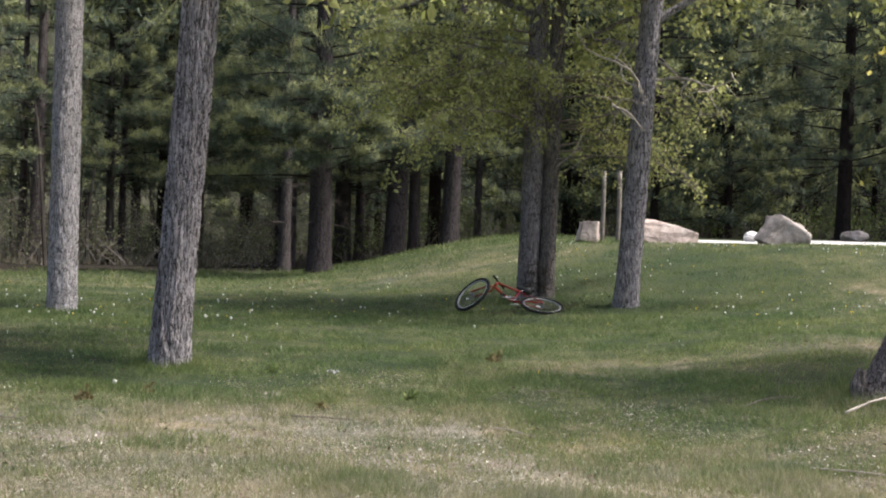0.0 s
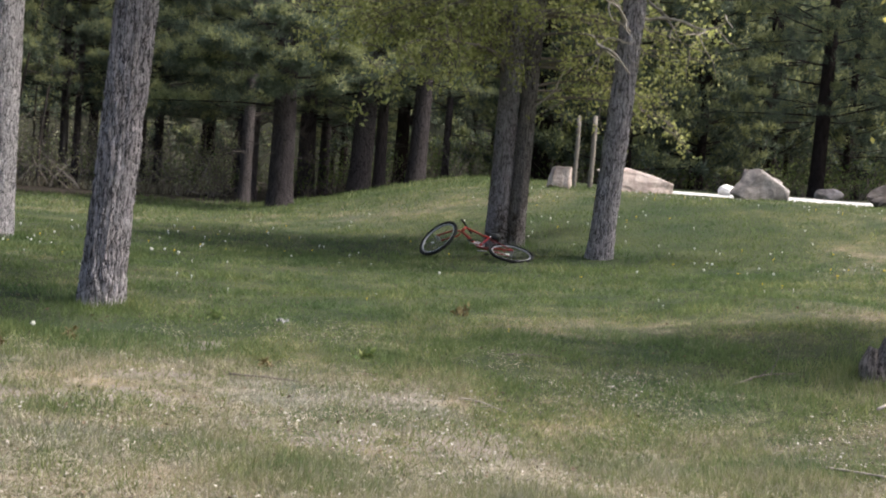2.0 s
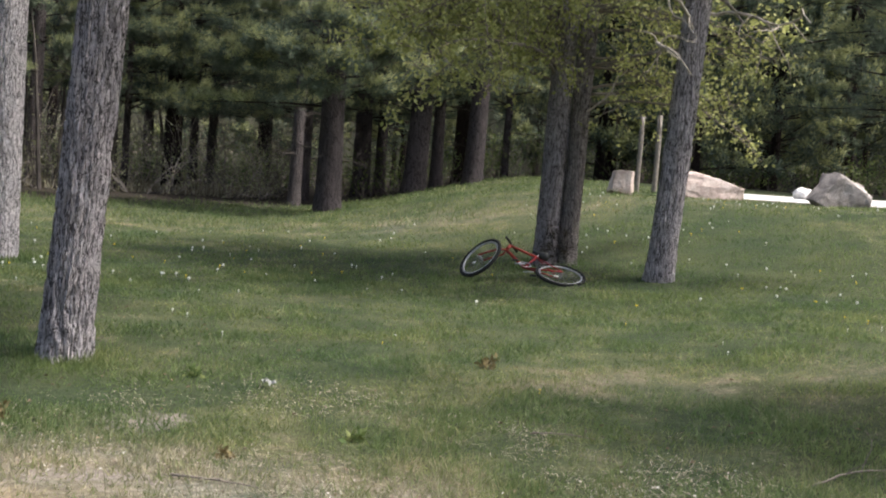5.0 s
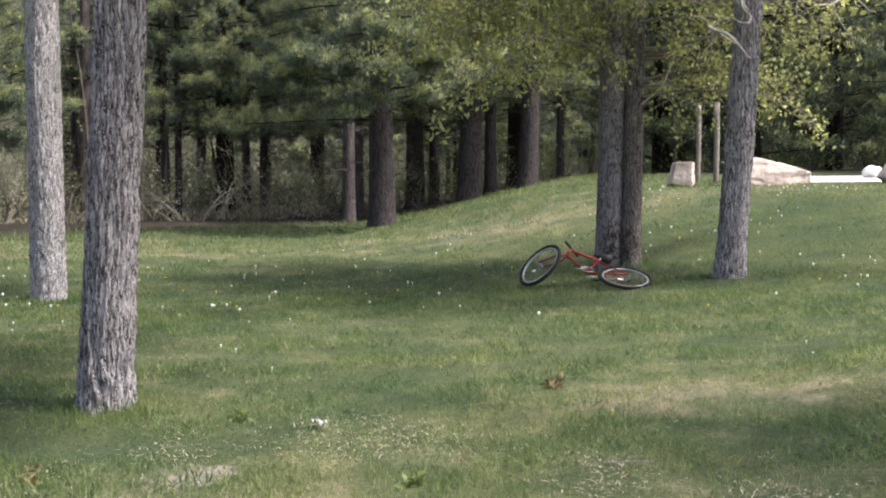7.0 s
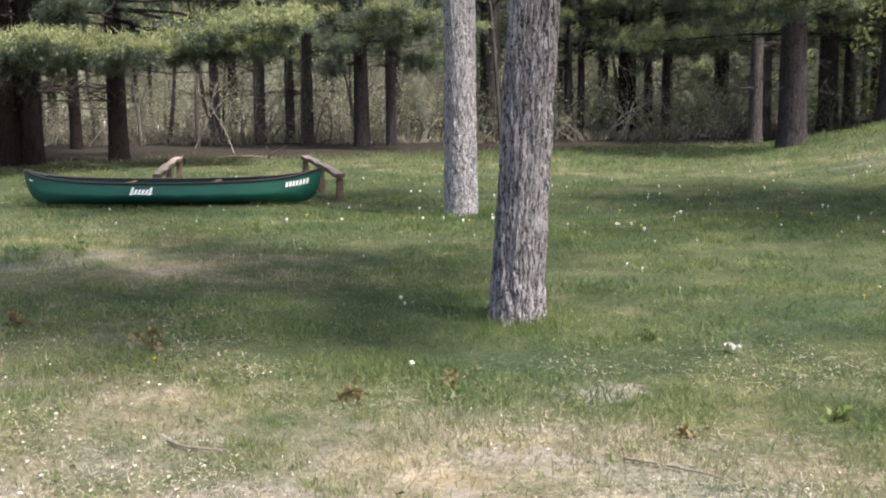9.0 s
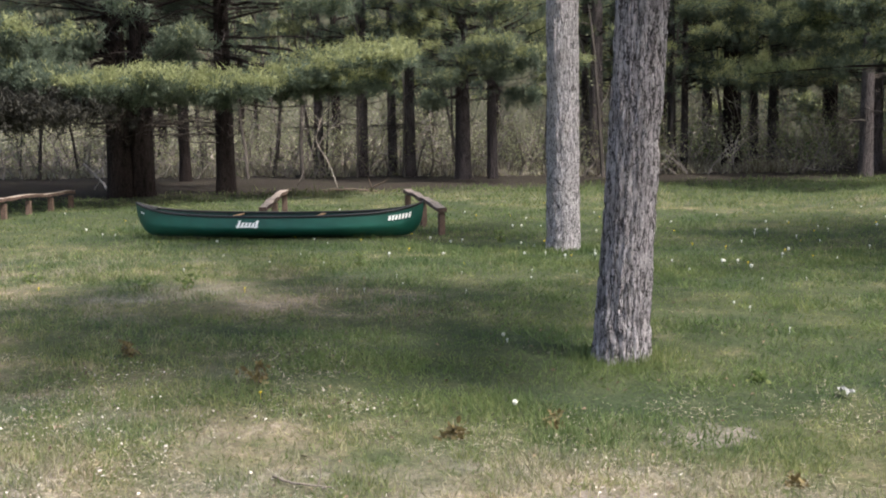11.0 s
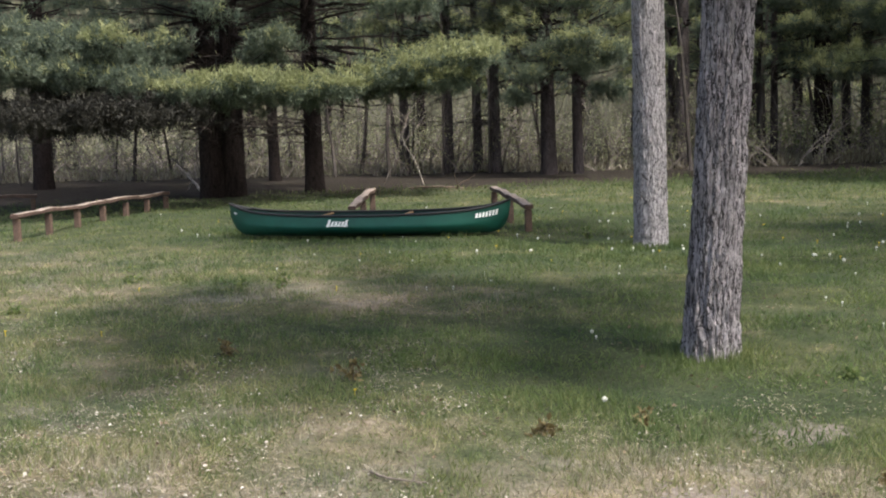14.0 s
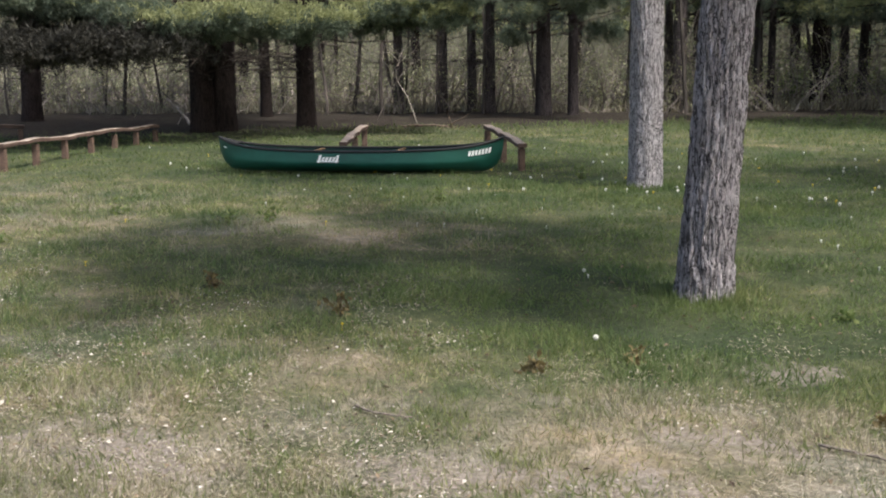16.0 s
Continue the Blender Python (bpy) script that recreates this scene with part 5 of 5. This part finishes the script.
# ---- grass, flowers, weeds ----
def build_grass():
    r = np.random.default_rng(9)

    def scatter(k, lo, hi):
        rad = lo * (hi / lo) ** r.random(k)
        ang = np.radians(r.uniform(-52, 66, k))
        x, y = 0.3 - rad * np.sin(ang), 3.0 + rad * np.cos(ang)
        return x, y, rad

    x, y, rad = scatter(330000, 1.9, 16.0)
    soft = r.random(len(x)) < np.clip((rad - 1.7) / 1.6, 0.15, 1.0)
    x, y, rad = x[soft], y[soft], rad[soft]
    # thinner where the turf is dry
    clump = np.array([noise.noise(Vector((px * 1.3, py * 1.3, 0))) for px, py in zip(x, y)])
    keep = r.random(len(x)) < np.clip(0.75 + 0.9 * clump, 0.25, 1.0)
    for px, py, ax, ay in BARE:
        keep &= (((x - px) / ax) ** 2 + ((y - py) / ay) ** 2 > 0.9 + r.normal(0, 0.7, len(x))) | (r.random(len(x)) < 0.6)
    x, y, rad, clump = x[keep], y[keep], rad[keep], clump[keep]
    k = len(x)
    base = np.stack([x, y, height(x, y) - 0.004], -1)
    ln = (0.022 + 0.045 * r.random(k) + 0.08 * np.clip(clump, -0.15, 0.8)) * (1 + 0.008 * rad)
    d = unit(r.normal(0, 0.65, (k, 3)) + [0, 0, 0.9])
    s = unit(np.cross(d, r.normal(0, 1, (k, 3))))
    w = (0.0018 + 0.00055 * rad)[:, None]
    g = Buf()
    g.tris(np.stack([base - s * w, base + s * w, base + d * ln[:, None]], 1))
    tagged(new("grass", g.mesh("grass", BLADES)), "short uneven lawn grass, green with dry blades", "grass", kind="stuff")

    # the same turf under and behind the walker
    x = np.concatenate([r.uniform(-9, 9, 45000), r.normal(0.3, 2.2, 60000)])
    y = np.concatenate([r.uniform(-5, 7.5, 45000), r.normal(2.2, 1.7, 60000)])
    k = len(x)
    base = np.stack([x, y, height(x, y) - 0.004], -1)
    d = unit(r.normal(0, 0.65, (k, 3)) + [0, 0, 0.9])
    s = unit(np.cross(d, r.normal(0, 1, (k, 3))))
    g = Buf()
    g.tris(np.stack([base - s * 0.004, base + s * 0.004, base + d * r.uniform(0.02, 0.07, (k, 1))], 1))
    tagged(new("near_grass", g.mesh("near_grass", BLADES)), "thin dry turf beside the walker's way", "grass", kind="stuff")

    # coarser, sparser growth further out
    x, y, rad = scatter(150000, 13.0, 45.0)
    lawn = (x < 6.4) | (y < 28.9 + 0.05 * (x - 6.6))
    lawn &= (-x - (26 - y) < 18.5 + r.normal(0, 1.2, len(x))) & (y + 0.45 * x < 47 + r.normal(0, 2.0, len(x)))
    x, y, rad = x[lawn], y[lawn], rad[lawn]
    k = len(x)
    lush = 1 + 1.2 * np.clip(np.array([noise.noise(Vector((px * 0.9, py * 0.9, 5))) for px, py in zip(x, y)]), -0.4, 0.8)
    base = np.stack([x, y, height(x, y) - 0.004], -1)
    d = unit(r.normal(0, 0.6, (k, 3)) + [0, 0, 0.8])
    s = unit(np.cross(d, r.normal(0, 1, (k, 3))))
    w = (0.004 + 0.0003 * rad)[:, None]
    g = Buf()
    g.tris(np.stack([base - s * w, base + s * w, base + d * r.uniform(0.03, 0.09, (k, 1)) * (lush * (1 + 0.7 * ((y > 25.5) & (x < 4.5))))[:, None]], 1))
    tagged(new("far_grass", g.mesh("far_grass", BLADES)), "uneven grass of the far lawn and bank", "grass", kind="stuff")

    # dead straw lying flat on the dry patches
    x, y, rad = scatter(150000, 1.7, 12.0)
    dry = np.array([noise.noise(Vector((px * 0.8 + 7, py * 0.8, 3))) + 0.6 * noise.noise(Vector((px * 2.5, py * 2.5, 8))) for px, py in zip(x, y)])
    keep = dry * 1.15 + 0.17 * (8.3 - y + 0.08 * x - 0.9 * np.maximum(x - 0.9, 0)) + r.normal(0, 0.15, len(x)) > 0.0
    x, y, rad = x[keep], y[keep], rad[keep]
    k = len(x)
    base = np.stack([x, y, height(x, y) + 0.004 + 0.02 * r.random(k)], -1)
    d = unit(r.normal(0, 1, (k, 3)) * [1, 1, 0.16])
    s = unit(np.cross(d, [0, 0, 1.0]))
    ln = r.uniform(0.02, 0.075, (k, 1))
    w = 0.0012 + 0.00028 * rad[:, None]
    g = Buf()
    g.tris(np.stack([base - s * w, base + s * w, base + d * ln], 1))
    tagged(new("dead_straw", g.mesh("dead_straw", STRAW)), "flat pale dead straw matted on the dry turf", "straw", kind="stuff")


STRAW = leaves("dead_straw", (0.15, 0.125, 0.085), (0.27, 0.235, 0.175), (0.46, 0.415, 0.33), 0.2)


def build_flowers():
    r = np.random.default_rng(19)
    yellow = plain("dandelion_yellow", (0.75, 0.55, 0.04), 0.7)
    white = plain("dandelion_clock", (0.66, 0.66, 0.6), 0.9)
    spots = [(r.normal(-7, 3.5), r.normal(19, 3)) for _ in range(90)] + [(cx + r.normal(0, 0.9), cy + r.normal(0, 0.9)) for cx, cy in ((4.0, 22.0), (6.5, 25.5), (5.5, 18.0), (8.5, 22.0), (3.2, 26.5), (7.5, 16.5)) for _ in range(24)] + [(r.uniform(-4, 5), r.uniform(10, 26)) for _ in range(40)] + [(r.uniform(-10, 0), r.uniform(9, 20)) for _ in range(60)]
    for name, mat, sel, label in (("dandelion_heads", yellow, 0, "scattered yellow dandelion flowers in the grass"), ("dandelion_clocks", white, 1, "scattered white dandelion seed heads in the grass")):
        b = Buf()
        for i, (x, y) in enumerate(spots):
            if y < 12.5 and i % 2:
                continue
            if (i % 4 == 0) != (sel == 0):
                continue
            z = float(height(x, y))
            h = r.uniform(0.02, 0.05)
            rad = r.uniform(0.009, 0.017) * (1.25 if y > 16 else 0.75)
            u = np.linspace(0, np.pi, 4)[:, None]
            w = np.linspace(0, 2 * np.pi, 7, endpoint=False)[None, :]
            v = np.stack([x + rad * np.sin(u) * np.cos(w), y + rad * np.sin(u) * np.sin(w), z + h + (0.5 if sel == 0 else 1.0) * rad * np.cos(u) + 0 * w], -1).reshape(-1, 3)
            b.put(v, [(q * 7 + j, q * 7 + (j + 1) % 7, (q + 1) * 7 + (j + 1) % 7, (q + 1) * 7 + j) for q in range(3) for j in range(7)])
            b.tube([(x, y, z - 0.02), (x, y, z + h)], 0.003, 3, False)
        tagged(new(name, b.mesh(name, mat)), label, "flower", kind="stuff")


def weed(x, y, tall, seed, material, label):
    """A small leafy weed."""
    r = np.random.default_rng(seed)
    t = thing("weed", on(x, y, 0), label, "plant", "weeds in the lawn")
    st, lv = Buf(), Buf()
    for i in range(5):
        p = branch_path(r, (0, 0, -0.02), r.normal(0, 0.4, 3) + [0, 0, 1], tall * r.uniform(0.6, 1.1), 5, 0.02, 0.15)
        st.tube(p, np.linspace(0.004, 0.002, len(p)), 4, False)
        at = p[r.integers(1, 6, 12)] + r.normal(0, 0.012, (12, 3))
        lv.quads(leaf_quads(r, at, 0.055, -0.1))
    tagged(part("stem_cluster", st, TWIG, t), kind="stuff")
    tagged(part("foliage", lv, material, t), kind="stuff")


WEED_RUSTY = leaves("rusty_weed_leaf", (0.07, 0.055, 0.025), (0.15, 0.115, 0.05), (0.26, 0.21, 0.1), 0.3)
DEAD_LEAF = leaves("dead_leaf", (0.05, 0.035, 0.025), (0.12, 0.085, 0.055), (0.24, 0.18, 0.12), 0.1)


def build_litter_leaves():
    r = np.random.default_rng(33)
    k = 700
    x, y = r.uniform(-7, 5, k), 5 + 9 * r.random(k) ** 1.3
    at = np.stack([x, y, height(x, y) + 0.012], -1)
    d = unit(r.normal(0, 1, (k, 3)) * [1, 1, 0.25])
    s = unit(np.cross(d, r.normal(0, 0.3, (k, 3)) + [0, 0, 1]))
    ln = r.uniform(0.015, 0.05, (k, 1))
    lv = Buf()
    lv.quads(np.stack([at, at + d * ln * 0.5 + s * ln * 0.3 + [0, 0, 0.008], at + d * ln, at + d * ln * 0.5 - s * ln * 0.3 + [0, 0, 0.01]], 1))
    tagged(new("leaf_litter", lv.mesh("leaf_litter", DEAD_LEAF)), "small brown dead leaves and crumbs on the turf", "litter", kind="stuff")


def tall_tufts():
    """Longer grass that the mower leaves round the trunks."""
    r = np.random.default_rng(35)
    v = []
    for cx, cy, rr, n in ((-2.51, 11.42, 0.28, 800), (-5.54, 17.75, 0.3, 900), (3.52, 8.75, 0.35, 1600), (4.2, 8.9, 0.7, 1500), (1.86, 20.05, 0.4, 900), (-9.9, 17.1, 1.6, 1500)):
        a = r.uniform(0, 6.28, n)
        q = rr + np.abs(r.normal(0, 0.12 + 0.15 * rr, n)) - 0.08
        wide = 1.5 if cx < -9 else 1.0
        x, y = cx + wide * q * np.cos(a), cy + (0.35 if cx < -9 else 1.0) * q * np.sin(a)
        base = np.stack([x, y, height(x, y) - 0.01], -1)
        d = unit(r.normal(0, 0.35, (n, 3)) + [0, 0, 1])
        s = unit(np.cross(d, r.normal(0, 1, (n, 3))))
        far = math.hypot(cx, cy - 2)
        w = 0.0022 + 0.0004 * far
        v.append(np.stack([base - s * w, base + s * w, base + d * r.uniform(0.04, 0.15, (n, 1))], 1))
    g = Buf()
    g.tris(np.concatenate(v))
    tagged(new("tall_grass", g.mesh("tall_grass", BLADES)), "longer green grass round the foot of the trunks", "grass", kind="stuff")


def build_dry_turf():
    """Tufts of longer grass and pale and dark crumbs on the worn turf by the drive."""
    r = np.random.default_rng(52)
    v = []
    for i in range(420):
        cx, cy = r.uniform(-7.5, 3.2), 4.6 + 5.4 * r.random()
        n = int(r.integers(14, 60))
        rr = r.uniform(0.03, 0.12)
        base = np.stack([cx + r.normal(0, rr, n), cy + r.normal(0, rr * 0.8, n), np.zeros(n)], -1)
        base[:, 2] = height(base[:, 0], base[:, 1]) - 0.005
        d = unit(r.normal(0, 0.42, (n, 3)) + [0, 0, 1])
        s = unit(np.cross(d, r.normal(0, 1, (n, 3))))
        v.append(np.stack([base - s * 0.0026, base + s * 0.0026, base + d * r.uniform(0.035, 0.115, (n, 1))], 1))
    g = Buf()
    g.tris(np.concatenate(v))
    tagged(new("grass_tufts", g.mesh("grass_tufts", TUFT)), "small upright tufts of green grass on the dry turf", "grass", kind="stuff")
    for name, mat, k, lo, hi, label in (("pale_chips", CHIP, 9500, 0.007, 0.03, "pale chips and bits of straw on the worn turf"), ("dark_crumbs", DEAD_LEAF, 5200, 0.008, 0.036, "dark crumbs of bark and leaf on the worn turf")):
        x, y = r.uniform(-7.5, 3.0, k), 4.4 + 5.2 * r.random(k) ** 1.1
        dry = np.array([noise.noise(Vector((px * 0.9, py * 0.9, 2.0))) for px, py in zip(x, y)]) + 0.12 * (8.2 - y) - 0.25 * np.maximum(x - 0.9, 0)
        keep = dry + r.normal(0, 0.12, k) > 0.02
        x, y = x[keep], y[keep]
        k = len(x)
        at = np.stack([x, y, height(x, y) + 0.012 + 0.012 * r.random(k)], -1)
        d = unit(r.normal(0, 1, (k, 3)) * [1, 1, 0.2])
        s = unit(np.cross(d, r.normal(0, 0.3, (k, 3)) + [0, 0, 1]))
        ln = lo + (hi - lo) * r.random((k, 1)) ** 2
        b = Buf()
        b.quads(np.stack([at, at + d * ln * 0.5 + s * ln * 0.34 + [0, 0, 0.004], at + d * ln, at + d * ln * 0.5 - s * ln * 0.34 + [0, 0, 0.006]], 1))
        tagged(new(name, b.mesh(name, mat)), label, "litter", kind="stuff")


CHIP = leaves("pale_chip", (0.28, 0.25, 0.21), (0.46, 0.42, 0.37), (0.66, 0.62, 0.56), 0.1)
TUFT = leaves("tuft_blades", (0.10, 0.135, 0.045), (0.18, 0.215, 0.08), (0.3, 0.3, 0.15), 0.5)
build_grass()
build_dry_turf()
build_litter_leaves()
tall_tufts()
build_flowers()
for i, (x, y, h, m) in enumerate([(-2.68, 9.07, 0.13, 1), (-2.3, 9.6, 0.1, 1), (-7.84, 12.16, 0.2, 0), (-9.51, 12.19, 0.2, 0), (-9.04, 10.31, 0.16, 0), (-4.31, 9.42, 0.16, 1), (-0.8, 9.1, 0.06, 1), (-7.01, 14.98, 0.2, 0), (0.77, 12.14, 0.13, 1), (-0.1, 9.6, 0.1, 0), (-6.84, 18.52, 0.24, 0), (-1.45, 11.18, 0.1, 0), (-5.69, 9.7, 0.12, 1), (-7.5, 12.4, 0.2, 0)]):
    weed(x, y, h, 200 + i, WEED_RUSTY if m else LEAVES_DIM, "small rusty-leaved weed in the dry grass" if m else "small green weed standing in the lawn")

# the scrap of pale litter by the furrowed tree
bm = bmesh.new()
bmesh.ops.create_grid(bm, x_segments=6, y_segments=4, size=0.5)
for v in bm.verts:
    v.co = Vector((v.co.x * 0.15, v.co.y * 0.045, 0.02 + 0.05 * noise.noise(v.co * 4 + Vector((3, 1, 0)))))
scrap = part("litter_scrap", bm, plain("pale_scrap", (0.3, 0.3, 0.285), 0.8), None)
scrap.matrix_basis = Matrix.Translation(on(-0.84, 10.9, 0.03)) @ Matrix.Rotation(-0.9, 4, "Z")
tagged(scrap, "crumpled pale scrap lying in the grass", "litter")


def dandelion_clock(x, y, tall, rad, label):
    """A single seed head on its stalk."""
    t = thing("dandelion", on(x, y, 0), label, "flower", "single dandelions")
    b = Buf()
    b.tube([(0, 0, -0.02), (0.006, 0, tall * 0.5), (0, 0.004, tall)], 0.003, 5)
    part("stalk", b, LEAVES_DIM, t)
    u = np.linspace(0, np.pi, 7)[:, None]
    w = np.linspace(0, 2 * np.pi, 10, endpoint=False)[None, :]
    q = rad * (1 + 0.12 * np.sin(5 * w + 3 * u))
    b = Buf()
    b.put(np.stack([q * np.sin(u) * np.cos(w), q * np.sin(u) * np.sin(w), tall + q * np.cos(u)], -1).reshape(-1, 3), [(i * 10 + j, i * 10 + (j + 1) % 10, (i + 1) * 10 + (j + 1) % 10, (i + 1) * 10 + j) for i in range(6) for j in range(10)])
    part("seed_head", b, SEED_HEAD, t, "white fluffy seed head")


SEED_HEAD = plain("seed_head", (0.46, 0.46, 0.4), 0.95, vary=0.2, scale=120)
for x, y, h, q in ((-2.59, 9.73, 0.07, 0.018), (-11.2, 16.85, 0.1, 0.03), (-11.05, 16.95, 0.05, 0.024), (-3.5, 11.5, 0.08, 0.015)):
    dandelion_clock(x, y, h, q, "white dandelion seed head standing in the grass")
